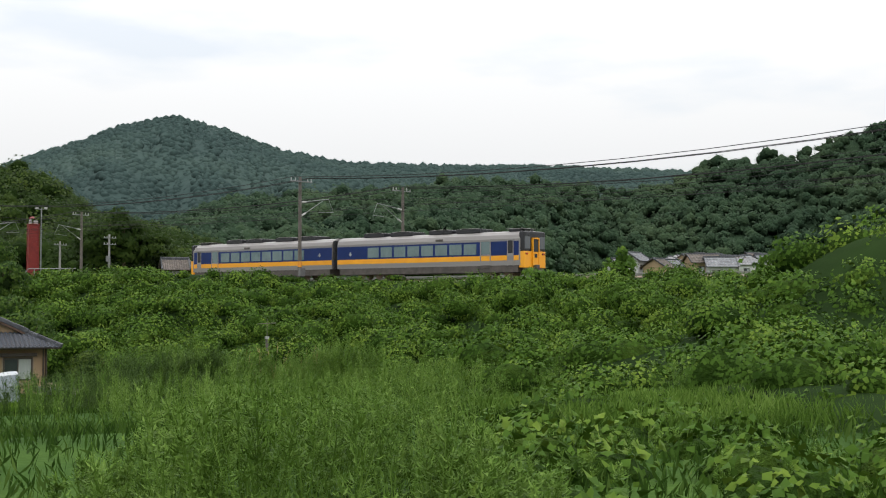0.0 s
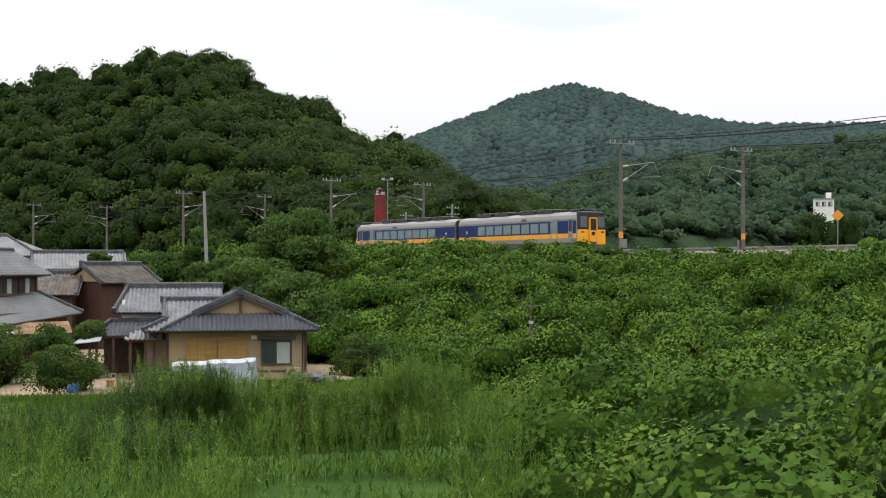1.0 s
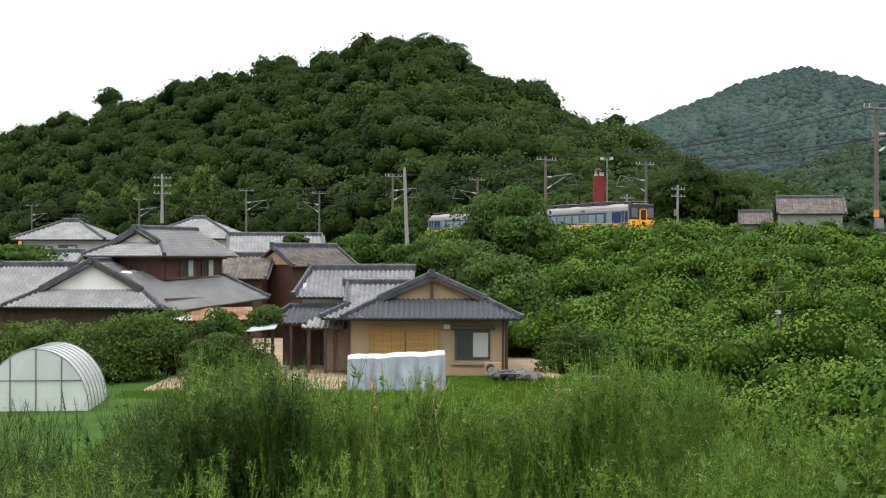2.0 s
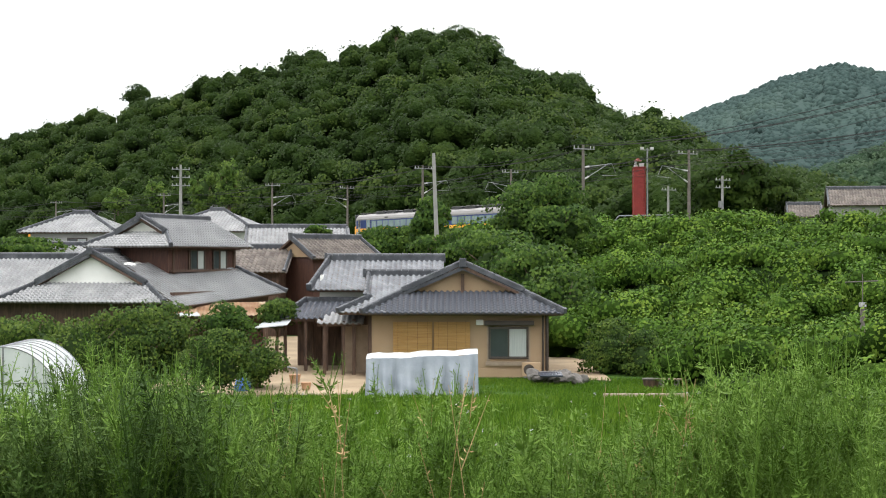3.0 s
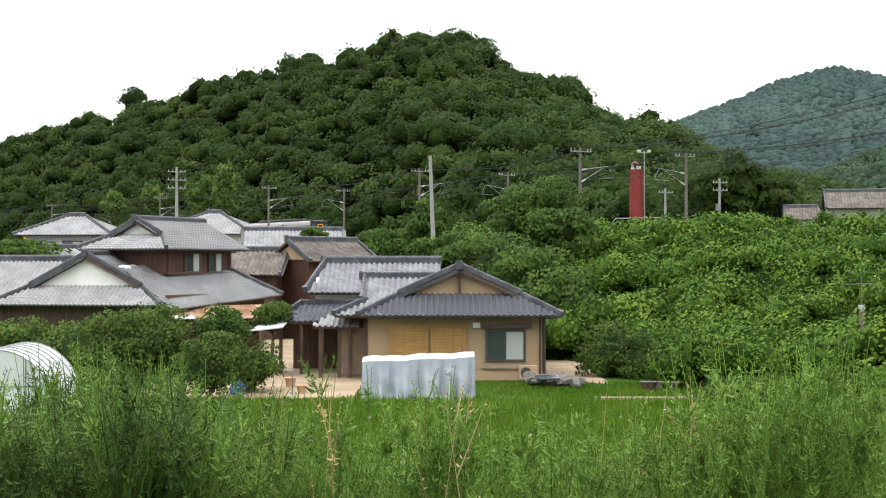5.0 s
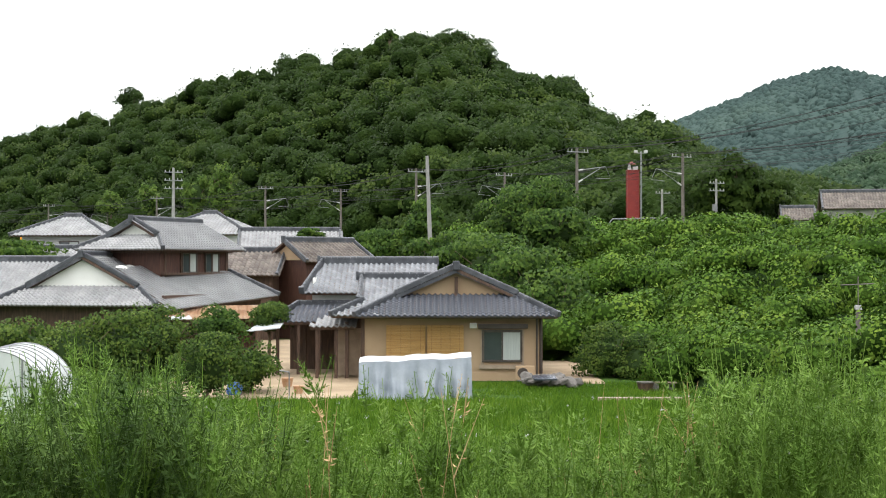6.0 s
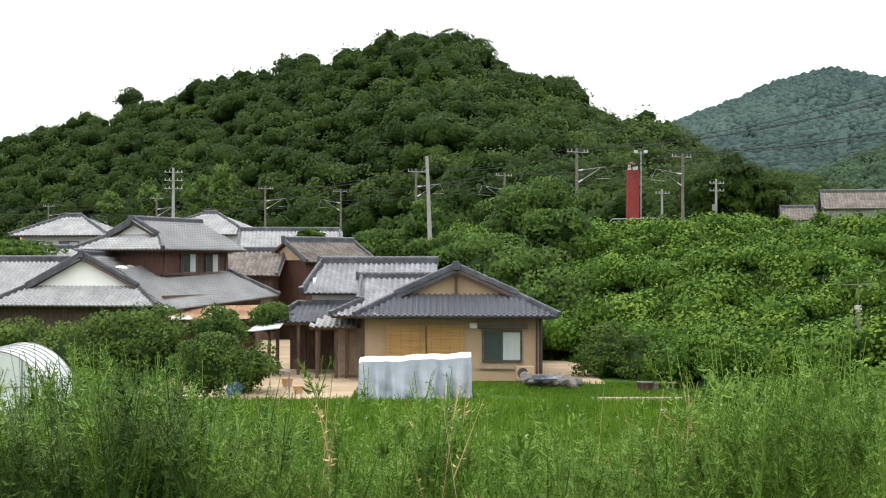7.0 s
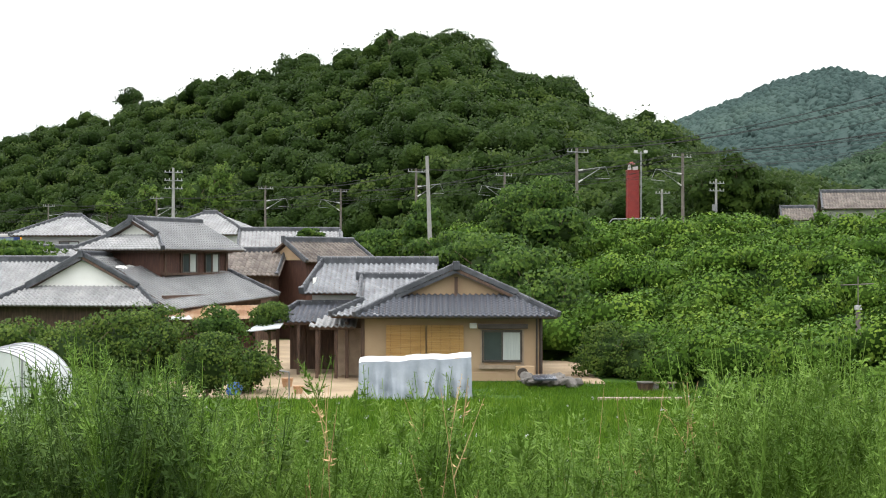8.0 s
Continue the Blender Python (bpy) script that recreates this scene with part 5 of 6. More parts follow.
# ---------------------------------------------------------------- yard, field and weeds
def build_yard():
    # covered stack under tarpaulin
    t = thing("tarpaulin_stack", pose(0, 0, 0), "long stack covered by a creased silver-blue tarpaulin", "tarpaulin")
    rng = np.random.default_rng(3)
    x0, x1, y0, y1 = -2.97, 1.0, 46.9, 48.3
    nu, nv = 90, 26
    V = np.zeros((nv, nu, 3))
    for j in range(nv):
        v = j / (nv - 1)
        for i in range(nu):
            u = i / (nu - 1)
            x = x0 + (x1 - x0) * u
            fold = 0.42 * (0.5 - abs(math.sin(u * 19 + 1.2 * math.sin(u * 7) + 0.5 * v))) * v ** 0.5 + 0.16 * (0.5 - abs(math.sin(u * 41 + 2 * math.sin(u * 5) - 0.8 * v))) + 0.02 * math.sin(u * 20 - v * 14)
            V[j, i] = (x + 0.05 * (u - 0.5) * v, y0 - 0.05 - 0.22 * v + fold * v, 1.36 + 0.18 * u - 1.5 * v + 0.02 * math.sin(u * 14) * (1 - v))
    i = np.arange(nu * nv).reshape(nv, nu)
    q = np.stack([i[1:, :-1], i[1:, 1:], i[:-1, 1:], i[:-1, :-1]], -1).reshape(-1, 4)
    link("front_drape", big_mesh("front_drape", V.reshape(-1, 3), q), M_TARP, t, smooth=True)
    W = np.zeros((8, nu, 3))
    for j in range(8):
        for k in range(nu):
            u, v = k / (nu - 1), j / 7
            W[j, k] = (x0 + (x1 - x0) * u, y0 - 0.05 + (y1 - y0 + 0.1) * v, 1.36 + 0.18 * u + 0.02 * math.sin(u * 14) + 0.14 * math.sin(math.pi * v) ** 0.7 + 0.015 * math.sin(u * 31 + v * 9))
    i = np.arange(nu * 8).reshape(8, nu)
    q = np.stack([i[:-1, :-1], i[:-1, 1:], i[1:, 1:], i[1:, :-1]], -1).reshape(-1, 4)
    link("top_sheet", big_mesh("top_sheet", W.reshape(-1, 3), q), M_TARP_WHITE, t, "white sheet over the top", smooth=True)
    part("stacked_frame", boxes((x0 + 0.05, x1 - 0.05, y0 + 0.03, y1, 0.0, 1.38)), M_WOOD_DARK, t)
    # stones and logs
    for k in range(34):
        x, y = rng.uniform(3.2, 5.2), rng.uniform(51.2, 53.2)
        s = thing("stone", pose(x, y, 0.08 + rng.uniform(0, 0.28), rng.uniform(0, 50), rng.uniform(0, 50), rng.uniform(0, 360)), "rough grey field stone in a heap", "stone", "stone heap")
        bm = bmesh.new()
        bmesh.ops.create_icosphere(bm, subdivisions=2, radius=1)
        r = rng.uniform(0.13, 0.28)
        for v in bm.verts:
            v.co = Vector((v.co.x * 1.5, v.co.y, v.co.z * 0.7)) * r * (1 + 0.35 * noise.noise(v.co * 1.6 + Vector((k * 3.1, 0, 0))))
        part("rock", bm, M_STONE, s)
    sl = thing("slate_sheet", pose(3.9, 51.1, 0.42, 8, 0, 5), "flat grey slab lying on the stones", "slab")
    part("sheet", boxes((-0.45, 0.45, -0.3, 0.3, 0, 0.08), bevel=0.02), M_TILE_BLUE, sl)
    ac = thing("outdoor_unit", pose(3.35, 54.3, 0.05), "cream air-conditioner outdoor unit beside the house wall", "appliance")
    part("casing", boxes((-0.38, 0.38, -0.15, 0.15, 0.06, 0.62), bevel=0.02), M_WALL_TAN, ac)
    part("fan_grille", rods(((-0.1, -0.16, 0.34), (-0.1, -0.15, 0.34), 0.22), seg=20), M_ALU, ac)
    part("foot", boxes((-0.3, -0.2, -0.15, 0.15, 0, 0.06), (0.2, 0.3, -0.15, 0.15, 0, 0.06)), M_METAL, ac)
    pot = thing("dark_tub", pose(7.65, 50.2, 0.0), "dark rusty tub by the field edge", "tub")
    bm = bmesh.new()
    rod(bm, (0, 0, 0), (0, 0, 0.36), 0.26, 0.32, 20)
    part("body", bm, M_WOOD_DARK, pot)
    part("rim", rods(((0, 0, 0.34), (0, 0, 0.39), 0.34), seg=20), M_ALU, pot)
    bd = thing("board", pose(8.3, 50.6, 0.3), "pale plank resting by the tub", "plank")
    part("plank", boxes((-0.5, 0.6, -0.1, 0.1, 0, 0.05)), M_WOOD_PALE, bd)
    part("block", boxes((-0.3, -0.1, -0.1, 0.1, -0.3, 0), (0.3, 0.5, -0.1, 0.1, -0.3, 0)), M_STONE, bd)
    for a, b in ((5.4, 6.9), (6.95, 8.4)):
        k = thing("field_kerb", pose(0, 0, 0), "weathered timber kerb along the paddy edge", "kerb", "paddy kerbs")
        part("beam", boxes((a, b, 46.2, 46.45, 0.0, 0.2), bevel=0.02), M_WOOD_PALE, k)
    bl = thing("blue_tarp_roll", pose(-7.7, 49.0, 0.2, 0, 90, 20), "crumpled blue plastic sheet on the ground", "sheet")
    bm = bmesh.new()
    bmesh.ops.create_icosphere(bm, subdivisions=3, radius=0.28)
    for v in bm.verts:
        v.co *= 1 + 0.5 * noise.noise(v.co * 5)
    part("sheet", bm, M_BLUE_PLASTIC, bl)
    for y, r in ((49.3, 0.2), (52, 0.24)):
        pp = thing("flower_pot", pose(-6.3 + 0.1 * y % 1, y, 0.02), "terracotta plant pot in the yard", "pot", "plant pots")
        part("pot", rods(((0, 0, 0), (0, 0, r * 1.5), r * 0.7, r), seg=16), M_RUST, pp)
    hp = thing("hand_pump_pipe", pose(-5.55, 47.9, 0.0), "thin bent water pipe standing in the yard", "pipe")
    part("riser", rods(((0, 0, 0), (0, 0, 0.95), 0.025)), M_METAL, hp)
    part("spout", rods(((0, 0, 0.95), (-0.35, 0, 1.0), 0.025)), M_METAL, hp)
    # vinyl greenhouse
    g = thing("greenhouse", pose(-13.75, 40.5, 0.0, 0, 0, 4), "small tunnel greenhouse of clear vinyl over hoops", "greenhouse")
    R, H, D = 1.85, 2.2, 4.0
    arc = [(R * math.cos(math.pi * i / 24), max(0, H * math.sin(math.pi * i / 24)) ) for i in range(25)]
    bm = bmesh.new()
    rows = [[bm.verts.new((x, y, z)) for x, z in arc] for y in np.linspace(0, D, 7)]
    for a, b in zip(rows, rows[1:]):
        for i in range(24):
            bm.faces.new((a[i], a[i + 1], b[i + 1], b[i]))
    bm.faces.new(rows[0])
    part("vinyl_cover", bm, M_VINYL, g, smooth=False)
    for y in np.linspace(0, D, 7):
        bm = bmesh.new()
        for (xa, za), (xb, zb) in zip(arc, arc[1:]):
            rod(bm, (xa * 1.005, y, za * 1.005), (xb * 1.005, y, zb * 1.005), 0.02, None, 5)
        part("hoop", bm, M_METAL, g)
    for x in (-0.9, 0.0, 0.9):
        part("end_stud", rods(((x, -0.02, 0), (x, -0.02, H * math.sqrt(1 - (x / R) ** 2)), 0.025)), M_METAL, g)
    part("end_rail", rods(((-1.6, -0.02, 1.1), (1.6, -0.02, 1.1), 0.02)), M_METAL, g)


def build_shrubs():
    rows = [
        ("garden_tree", 935, 100, 312, 455, 2.9, M_TREE, "bushy bright green tree beside the line", 41, 0.26, 5200, 0.15),
        ("garden_tree", 985, 96, 360, 450, 2.0, M_TREE, "bushy bright green tree beside the line", 42, 0.26, 2800, 0.15),
        ("garden_tree", 748, 96, 352, 450, 1.2, M_TREE, "bushy bright green tree beside the line", 43, 0.26, 2600, 0.12),
        ("garden_tree", 690, 100, 402, 470, 2.3, M_TREE, "bushy bright green tree beside the line", 44, 0.26, 3000, 0.1),
        ("garden_tree", 640, 100, 410, 475, 2.0, M_TREE, "bushy bright green tree beside the line", 45, 0.26, 2600, 0.1),
        ("garden_tree", 800, 90, 402, 500, 2.6, M_TREE, "bushy bright green tree beside the line", 46, 0.25, 3400, 0.1),
        ("garden_tree", 870, 84, 410, 540, 2.6, M_TREE, "feathery green tree at the foot of the bank", 47, 0.25, 3600, 0.1),
        ("garden_tree", 935, 78, 430, 580, 2.4, M_TREE, "feathery green tree at the foot of the bank", 48, 0.25, 3600, 0.1),
        ("garden_tree", 985, 72, 470, 620, 2.2, M_TREE, "feathery green tree at the foot of the bank", 49, 0.24, 3400, 0.08),
        ("garden_shrub", 1085, 57, 565, 672, 1.45, M_GARDEN, "dark rounded evergreen shrub at the yard's edge", 50, 0.12, 4200, 0.05),
        ("garden_shrub", 1130, 56, 590, 675, 1.0, M_GARDEN, "dark rounded evergreen shrub at the yard's edge", 51, 0.12, 2600, 0.05),
        ("garden_shrub", 365, 47, 588, 700, 1.15, M_GARDEN, "clipped olive-green garden shrub", 52, 0.11, 4600, 0.05),
        ("garden_shrub", 440, 50, 600, 690, 0.9, M_GARDEN, "clipped olive-green garden shrub", 53, 0.11, 2800, 0.05),
        ("garden_tree", 390, 56, 538, 690, 0.95, M_TREE, "light green garden maple", 54, 0.13, 2600, 0.3),
        ("garden_tree", 285, 55, 520, 690, 1.2, M_GARDEN, "dark conical garden conifer", 55, 0.12, 3400, 0.1),
        ("garden_tree", 215, 53, 545, 690, 1.7, M_GARDEN, "dark green garden tree before the farmhouse", 56, 0.14, 4600, 0.1),
        ("garden_tree", 130, 52, 545, 700, 1.8, M_GARDEN, "dark green garden tree before the farmhouse", 57, 0.14, 4800, 0.1),
        ("garden_tree", 50, 52, 555, 700, 1.8, M_GARDEN, "dark green garden tree before the farmhouse", 58, 0.14, 4800, 0.1),
        ("garden_tree", -30, 52, 560, 700, 1.8, M_GARDEN, "dark green garden tree before the farmhouse", 59, 0.14, 3800, 0.1),
        ("garden_pine", 475, 58, 530, 640, 0.8, M_GARDEN, "small trained garden pine", 60, 0.12, 1900, 0.35),
        ("lineside_tree", 1305, 150, 262, 380, 2.4, M_FOREST, "dark conifer past the line", 61, 0.45, 2600, 0.1),
        ("lineside_tree", 1345, 152, 300, 385, 3.0, M_FOREST, "round dark tree past the line", 62, 0.45, 2400, 0.1),
        ("lineside_tree", 1400, 160, 325, 390, 2.8, M_FOREST, "round dark tree past the line", 63, 0.45, 2200, 0.1),
        ("lineside_tree", 1250, 150, 290, 385, 2.8, M_FOREST, "round dark tree past the line", 64, 0.45, 2400, 0.1),
        ("hilltop_tree", 790, 296, 48, 150, 5.2, M_FOREST, "airy broad tree crowning the hill", 81, 0.5, 4200, 0.25),
        ("hilltop_tree", 735, 297, 58, 150, 4.2, M_FOREST, "airy broad tree crowning the hill", 92, 0.5, 3200, 0.25),
        ("hilltop_tree", 838, 294, 66, 160, 4.0, M_FOREST, "airy broad tree crowning the hill", 93, 0.5, 3000, 0.25),
        ("hilltop_tree", 228, 392, 152, 250, 3.6, M_FOREST, "lone spreading tree on the ridge", 82, 0.6, 1500, 0.5),
        ("hilltop_tree", 352, 375, 136, 220, 2.6, M_FOREST, "lone spreading tree on the ridge", 83, 0.6, 1000, 0.4),
        ("hilltop_tree", 505, 345, 92, 190, 2.8, M_FOREST, "lone spreading tree on the ridge", 84, 0.6, 1200, 0.4),
        ("hilltop_tree", 1008, 285, 134, 240, 2.2, M_FOREST, "lone spreading tree on the ridge", 85, 0.55, 1200, 0.4),
        ("hilltop_tree", 688, 300, 48, 120, 0.8, M_FOREST, "thin pine on the hilltop", 86, 0.5, 260, 0.5),
        ("bamboo_clump", 392, 236, 283, 385, 1.8, M_BAMBOO, "pale yellow-green bamboo clump at the hill's foot", 87, 0.5, 1300, 0.1),
        ("bamboo_clump", 345, 238, 300, 385, 1.8, M_BAMBOO, "pale yellow-green bamboo clump at the hill's foot", 88, 0.5, 1100, 0.1),
        ("bamboo_clump", 195, 268, 338, 385, 2.2, M_BAMBOO, "pale yellow-green bamboo clump at the hill's foot", 89, 0.5, 900, 0.1),
        ("bamboo_clump", 262, 250, 322, 385, 1.6, M_BAMBOO, "pale yellow-green bamboo clump at the hill's foot", 90, 0.5, 800, 0.1),
        ("hedge_bush", 20, 95, 425, 460, 2.6, M_TREE, "bright green hedge bush beyond the houses", 65, 0.26, 1800, 0.02),
        ("hedge_bush", 548, 98, 403, 425, 0.8, M_TREE, "bright green bush behind the roofs", 66, 0.2, 900, 0.02),
    ]
    for name, px, d, top, base, r, mat, label, seed, leaf, n, stem in rows:
        x, y, zt = from_view(px, d, top)
        zb = from_view(px, d, base)[2]
        tree(name, x, y, zb, zt - zb, r * 1.35, mat, label, seed, leaf, int(n * 1.4), stem, 34, category="tree" if "tree" in name or "pine" in name else "shrub")
    # two bushes and a mound tree on the embankment's brow
    for x, y, h, r, seed in ((43.0, 52.0, 2.9, 1.2, 71), (37.5, 54.0, 1.9, 1.6, 72), (43.5, 36.0, 2.6, 2.2, 73)):
        tree("embankment_bush", x, y, float(land(x, y)), h + 0.6, r, M_KUDZU, "vine-covered bush on the embankment's brow", seed, 0.24, 2600, 0.05, category="shrub")


def plants(name, label, px, py, tall, mat, seed, leaf=0.06, nodes=26, narrow=0.2, shoots=9, stem=0.004, spread=1.0):
    """Bushy upright weeds: a stem with side shoots, lance-shaped leaves all along them."""
    rng = np.random.default_rng(seed)
    n = len(px)
    base = np.stack([px, py, land(px, py) - 0.05], 1)
    lean = rng.normal(0, 0.10, (n, 3))
    lean[:, 2] = 1
    tip = base + lean * tall[:, None]
    # side shoots
    u = rng.uniform(0.25, 0.9, (n, shoots))
    ang = rng.uniform(0, 6.283, (n, shoots))
    out = np.stack([np.cos(ang), np.sin(ang), rng.uniform(1.3, 4.0, (n, shoots))], -1)
    out /= np.linalg.norm(out, axis=2)[..., None]
    reach = (0.50 * (1.05 - u) + 0.08) * spread * tall[:, None] * rng.uniform(0.6, 1.1, (n, shoots))
    b2 = base[:, None] + (tip - base)[:, None] * u[..., None]
    t2 = b2 + out * reach[..., None]
    A = np.concatenate([base, b2.reshape(-1, 3)])
    B = np.concatenate([tip, t2.reshape(-1, 3)])
    m = len(A)
    u = np.sort(rng.uniform(0.1, 1.0, (m, nodes)), 1)
    u[:n] = 0.45 + 0.55 * u[:n]
    P = A[:, None] + (B - A)[:, None] * u[..., None]
    axis = (B - A) / (np.linalg.norm(B - A, axis=1)[:, None] + 1e-9)
    side = rng.normal(0, 1, (m, nodes, 3))
    side -= axis[:, None] * (side * axis[:, None]).sum(2)[..., None]
    side /= np.linalg.norm(side, axis=2)[..., None]
    direction = side + axis[:, None] * rng.uniform(0.1, 1.0, (m, nodes, 1))
    direction /= np.linalg.norm(direction, axis=2)[..., None]
    size = leaf * (1.25 - 0.85 * u) * rng.uniform(0.7, 1.3, (m, nodes))
    C = P + direction * size[..., None] * 0.5
    nrm = axis[:, None] * 0.8 - side * 0.5 + np.array([0, 0, 0.5])
    v = leaf_quads(C.reshape(-1, 3), nrm.reshape(-1, 3), size.reshape(-1), narrow, 0.25, rng, up=direction.reshape(-1, 3))
    ob = link(name, big_mesh(name, v, quads_of(m * nodes)), mat)
    tagged(ob, label, "weeds", kind="stuff")
    w = np.array([stem, stem * 0.3, 0])
    V = np.stack([A - w, A + w, B + w * 0.4, B - w * 0.4], 1).reshape(-1, 3)
    st = link("stems", big_mesh("stems", V, quads_of(m)), mat, ob)
    st["kind"] = "stuff"
    return ob


def blades(name, label, x, y, length, mat, seed, width=0.05):
    rng = np.random.default_rng(seed)
    P = np.stack([x, y, land(x, y) + length * 0.42], 1)
    v = leaf_quads(P, rng.normal(0, 1, P.shape) * np.array([1, 1, 0.2]), length, width, 0.1, rng, up=np.array([0, 0, 1.0]) + rng.normal(0, 0.3, P.shape))
    return tagged(link(name, big_mesh(name, v, quads_of(len(P))), mat), label, "grass", kind="stuff")


def path_gap(x, y):
    """Distance from the trodden line along the bank."""
    xs = np.array([r[1] for r in ROWS[:7]])
    ys = np.array([r[2] for r in ROWS[:7]])
    best = np.full(len(x), 99.0)
    for i in range(6):
        for t in np.linspace(0, 1, 8):
            best = np.minimum(best, np.hypot(x - (xs[i] + (xs[i + 1] - xs[i]) * t), y - (ys[i] + (ys[i + 1] - ys[i]) * t)))
    return best


def build_weeds():
    rng = np.random.default_rng(12)
    # the front of the bank
    n = 1250
    y = rng.uniform(7.0, 12.5, n)
    x = np.where(rng.uniform(0, 1, n) < 0.55, rng.uniform(-0.40, 0.40, n), np.where(rng.uniform(0, 1, n) < 0.6, rng.uniform(-0.40, -0.17, n), rng.uniform(0.16, 0.40, n))) * y
    bearing = x / y
    drop = np.interp(bearing, [-0.34, -0.29, -0.25, -0.20, -0.15, -0.05, 0.1, 0.165, 0.19, 0.23, 0.28, 0.34], [0.105, 0.068, 0.055, 0.080, 0.090, 0.098, 0.106, 0.104, 0.082, 0.052, 0.062, 0.056])
    ztop = 4.9 - y * (drop + 0.012 + np.abs(rng.normal(0, 0.035, n)))
    tall = ztop - land(x, y)
    ok = (tall > 0.3) & (tall < 2.3)
    dark = ok & (bearing < -0.13 - 0.16 * rng.uniform(0, 1, n))
    ok &= ~dark
    plants("tall_weeds", "tall leafy green mugwort weeds on the field bank", x[ok], y[ok], tall[ok], M_WEED, 13)
    plants("dark_weeds", "dusky green bushy weeds on the field bank", x[dark], y[dark], tall[dark], M_WEED_DARK, 23, 0.058, 24, 0.26)
    # single spires standing out of the mass
    n = 270
    y = rng.uniform(7.0, 11.5, n)
    x = rng.uniform(-0.34, 0.36, n) * y
    low = np.interp(x / y, [-0.34, -0.25, -0.18, 0.1, 0.17, 0.21, 0.24, 0.34], [0.06, 0.05, 0.07, 0.09, 0.095, 0.055, 0.036, 0.045])
    tall = 4.9 - y * (low - 0.012 + rng.uniform(0, 1, n) ** 0.6 * 0.055) - land(x, y)
    plants("weed_spires", "single feathery green weed spires on the field bank", x, y, tall, M_WEED, 24, 0.078, 30, 0.22, 10, 0.005, 0.75)
    # the bank to both sides
    n = 620
    y = rng.uniform(2.0, 14.0, n)
    side = rng.uniform(0, 1, n) < 0.62
    x = np.where(side, rng.uniform(-1.0, -0.36, n), rng.uniform(0.36, 0.8, n)) * y - np.where(side, 0.6, -0.6)
    tall = np.where(side, 3.85, 4.0) - 0.03 * y + rng.normal(0, 0.15, n) - land(x, y)
    ok = (tall > 0.3) & (tall < 2.9) & (x > -9)
    west = ok & side
    ok &= ~side
    plants("side_weeds", "tall leafy weeds thickening along the bank", x[ok], y[ok], tall[ok], M_WEED, 17, nodes=15, shoots=8)
    plants("dark_weeds", "dusky green bushy weeds thickening along the bank", x[west], y[west], tall[west], M_WEED_DARK, 27, 0.062, 15, 0.26, 8)
    n = 260
    y = rng.uniform(7.0, 12.0, n)
    x = -(0.14 + 0.23 * rng.uniform(0, 1, n) ** 0.7) * y
    tall = 4.9 - y * (np.interp(x / y, [-0.37, -0.33, -0.29, -0.24, -0.19], [0.125, 0.105, 0.074, 0.060, 0.09]) + np.abs(rng.normal(0, 0.03, n))) - land(x, y)
    plants("dark_weeds", "dusky green bushy weeds on the field bank", x, y, tall, M_WEED_DARK, 28, 0.066, 22, 0.28)
    # along the lane behind
    n = 2100
    x, y = rng.uniform(-10, 9, n), rng.uniform(-21, 5, n)
    gap = path_gap(x, y)
    top = np.interp(y, [-24, -16, -8, 0, 6], [4.75, 5.15, 4.7, 4.2, 4.0])
    off_lane = np.degrees(np.arctan2(x + 12.16, y + 24.74)) > 30
    tall = (top - land(x, y)) * np.where(gap < 1.5, 0.62, 1.0) * np.where(off_lane, np.where(y < -8, 0.35, 0.85), 1.0) * (0.72 + 0.34 * vnoise(x, y, 2.6, 8)) - rng.uniform(0, 0.25, n)
    tall = np.where(np.hypot(x, y) < 3.2, np.minimum(tall, 1.1), tall)
    ok = (np.hypot(x + 12.1, y + 24.5) > 5.0) & (x > -8.3 + (y + 21) * 0.05) & (np.hypot(x, y) > 0.9) & (tall > 0.25) & (x < np.interp(y, FOOT_Y, FOOT_X) + 0.3 + np.where(rng.uniform(0, 1, n) < 0.7, 5.0, 0.0))
    plants("lane_weeds", "dense green weeds along the lane's edge", x[ok], y[ok], tall[ok], M_WEED, 14, nodes=11, shoots=7)
    # the bushy stand beside the lane's bend
    n = 300
    far, turn = rng.uniform(6.0, 11.5, n), np.radians(rng.uniform(11.5, 33, n))
    x, y = -12.16 + far * np.sin(turn), -24.74 + far * np.cos(turn)
    low = np.interp(np.degrees(turn), [11, 14, 17, 21, 25, 30, 34], [0.135, 0.10, 0.055, 0.045, 0.05, 0.085, 0.12])
    tall = 5.36 - far * (low + np.abs(rng.normal(0, 0.025, n))) - land(x, y)
    ok = (tall > 0.3) & (path_gap(x, y) > 1.5)
    plants("lane_bush", "feathery light green weeds in a dense stand by the lane", x[ok], y[ok], tall[ok], M_WEED, 19, 0.07, 15, 0.2)
    # dry stalks
    n = 14
    y = rng.uniform(6.5, 9, n)
    x = rng.uniform(-0.3, 0.3, n) * y
    tall = np.maximum(0.4, 4.9 - 0.085 * y - land(x, y))
    plants("dry_stalks", "thin dry brown grass stalks among the weeds", x, y, tall, M_STRAW, 15, 0.035, 8, 0.3, 3, 0.003)
    n = 44000
    x, y = rng.uniform(-15, 9, n), rng.uniform(-23, 17, n)
    keep = (np.hypot(x, y) > 1.5) & (np.hypot(x + 12.1, y + 24.5) > 5) & (x < np.interp(y, FOOT_Y, FOOT_X) + 0.4)
    blades("bank_grass", "rank green grass between the weeds on the bank", x[keep], y[keep], 0.2, M_BANKGRASS, 16, 0.14)
    n = 24000
    x, y = rng.uniform(-7, 3.5, n), rng.uniform(-14, 4, n)
    keep = (np.hypot(x, y) > 1.5) & (path_gap(x, y) < 3.0)
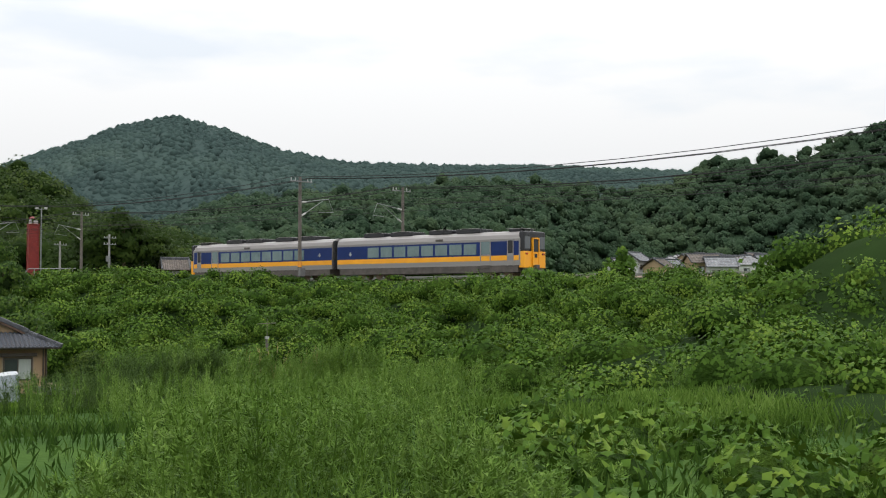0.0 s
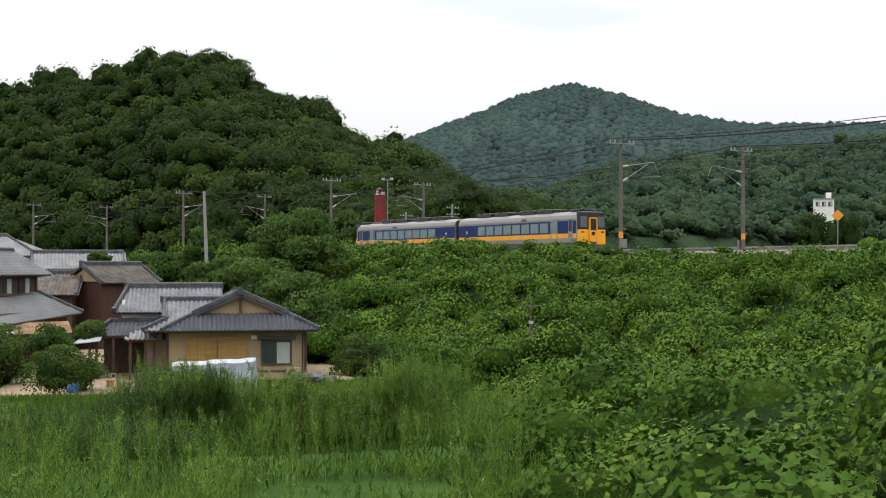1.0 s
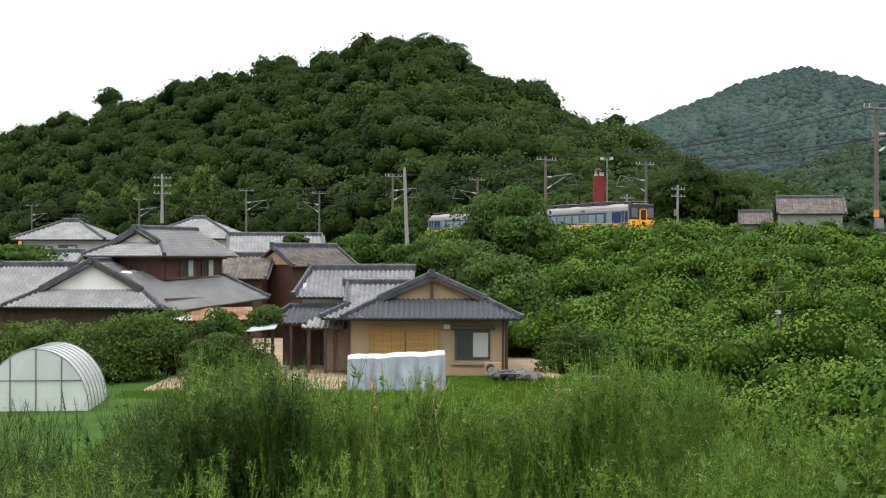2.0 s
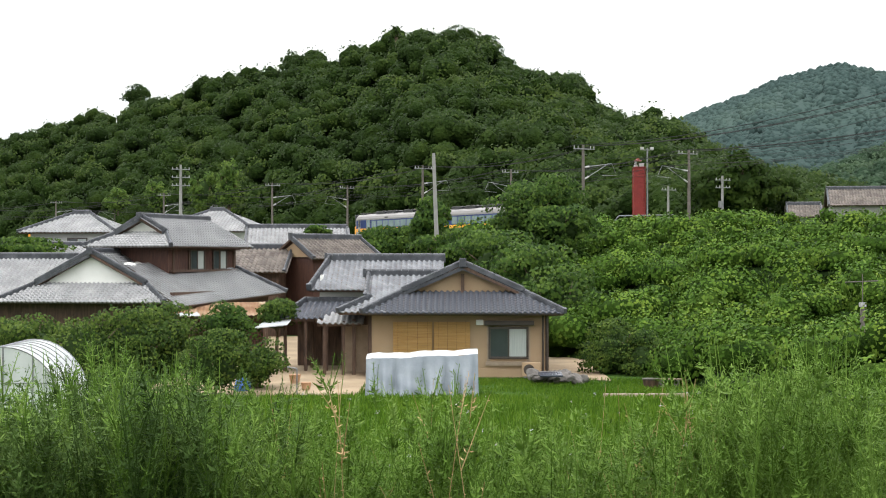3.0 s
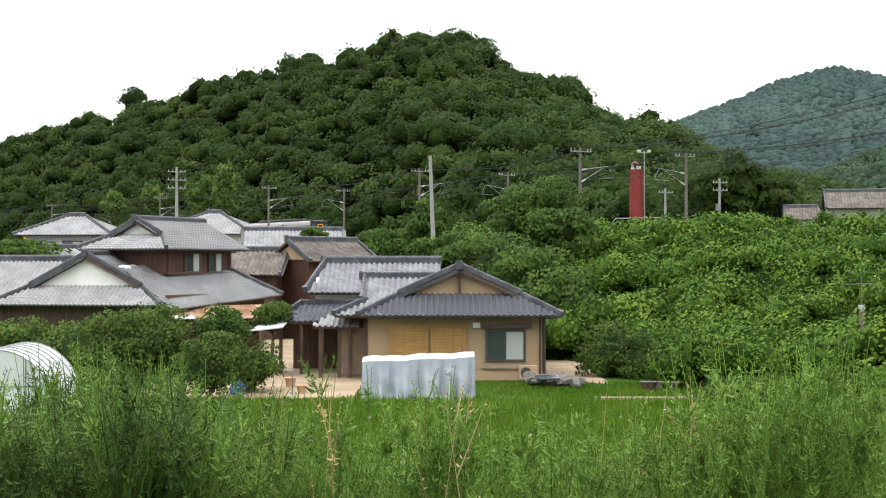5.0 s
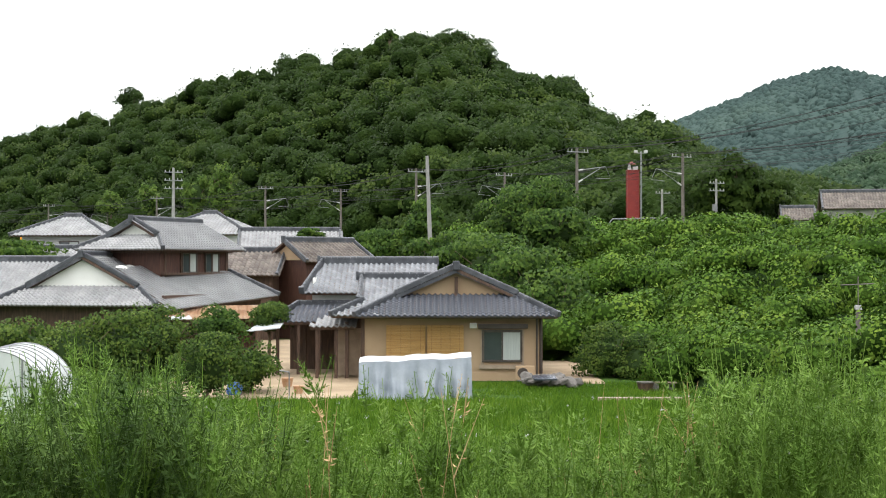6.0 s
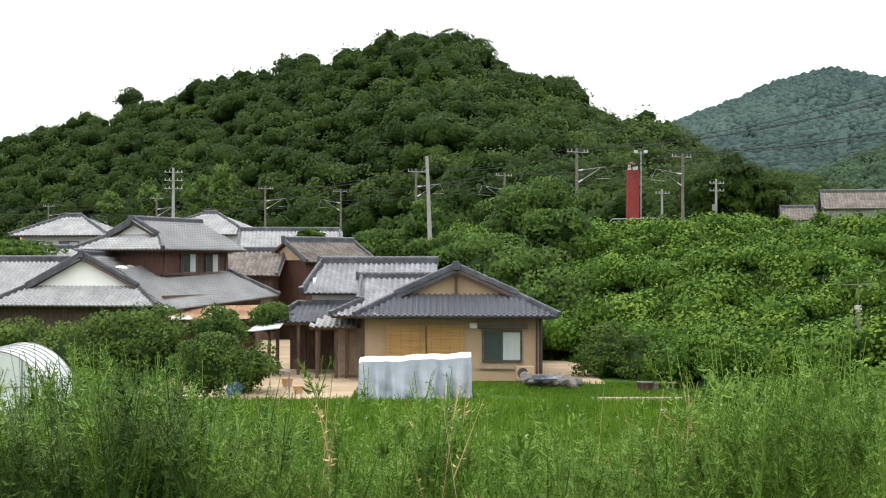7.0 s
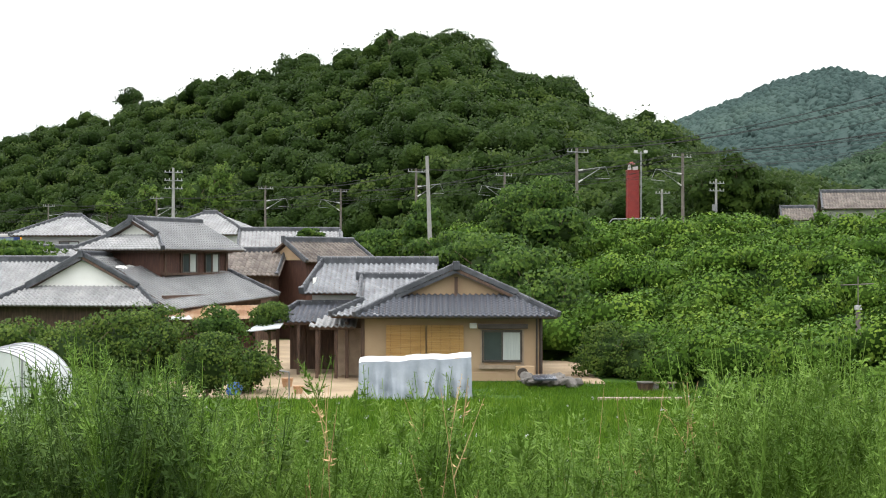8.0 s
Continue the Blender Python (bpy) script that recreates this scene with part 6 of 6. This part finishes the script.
    blades("lane_grass", "knee-high green grass on the trodden lane", x[keep], y[keep], 0.34, M_WEED, 18, 0.07)
    n = 90
    y = rng.uniform(7.0, 11.0, n)
    x = rng.uniform(-0.33, 0.33, n) * y
    P = np.stack([x, y, 4.9 - y * rng.uniform(0.10, 0.17, n)], 1)
    P = np.repeat(P, 5, 0) + rng.normal(0, 0.006, (5 * n, 3))
    v = leaf_quads(P, rng.normal(0, 1, P.shape), 0.013, 0.6, 0.2, rng)
    tagged(link("white_wildflowers", big_mesh("white_wildflowers", v, quads_of(len(P))), M_INSULATOR), "tiny white wildflowers among the weeds", "flowers", kind="stuff")
    # paddy
    n = 60000
    x, y = rng.uniform(-9, 8.2, n), rng.uniform(13.5, 44.6, n)
    x = np.round(x / 0.15) * 0.15 + rng.normal(0, 0.045, n)
    keep = x < np.interp(y, FOOT_Y, FOOT_X) - 0.3
    x, y = x[keep], y[keep]
    P = np.stack([x, y, land(x, y) + 0.22], 1)
    N = rng.normal(0, 1, P.shape) * np.array([1, 1, 0.2]) + np.array([0, -0.4, 0.35])
    v = leaf_quads(P, N, 0.46, 0.10, 0.1, rng, up=np.array([0, 0, 1.0]) + rng.normal(0, 0.2, P.shape))
    tagged(link("rice_paddy", big_mesh("rice_paddy", v, quads_of(len(P))), M_RICE), "bright green young rice in a paddy field", "rice", kind="stuff")
    # grass tufts round the yard
    n = 26000
    x, y = rng.uniform(-12, 9.5, n), rng.uniform(44.4, 53.5, n)
    keep = (y < 46.4 + 1.2 * vnoise(x, y, 2.5, 3)) | ((x > -3.3) & (y < 54.8) & (vnoise(x, y, 1.2, 6) > 0.25))
    x, y = x[keep], y[keep]
    P = np.stack([x, y, land(x, y) + 0.07], 1)
    v = leaf_quads(P, rng.normal(0, 1, P.shape) * np.array([1, 1, 0.2]), 0.22, 0.12, 0.1, rng, up=np.array([0, 0, 1.0]) + rng.normal(0, 0.35, P.shape))
    tagged(link("yard_grass", big_mesh("yard_grass", v, quads_of(len(P))), M_RICE), "short bright grass along the yard edge", "grass", kind="stuff")


# ---------------------------------------------------------------- build
build_ground()
build_hills()
build_track()
build_tan_house()
build_big_house()
build_other_houses()
build_masts()
build_poles()
build_far_side()
build_yard()
build_shrubs()
build_kudzu()
build_weeds()
rear_car = build_car()
front_car = copy_thing(rear_car, pose(0, 0, 0))
# metres that the train's tail has gone along the line, second by second
GONE = ((0.0, 0.0), (0.5, 16.3), (1.0, 32.0), (1.5, 47.6), (2.0, 62.5), (2.2, 68.0), (3.3, 97.0), (3.5, 102.3), (4.0, 116.5), (4.5, 130.0), (8.0, 226.0))
START = float(track_s(61.0)) + 10.4 + 3.0


def motions():
    times = [0.25 * i for i in range(33)]
    went = np.interp(times, [g[0] for g in GONE], [g[1] for g in GONE])
    walk(rear_car, [(t, car_pose(START + s, False)) for t, s in zip(times, went)])
    walk(front_car, [(t, car_pose(START + 21.3 + s, True)) for t, s in zip(times, went)])


motions()
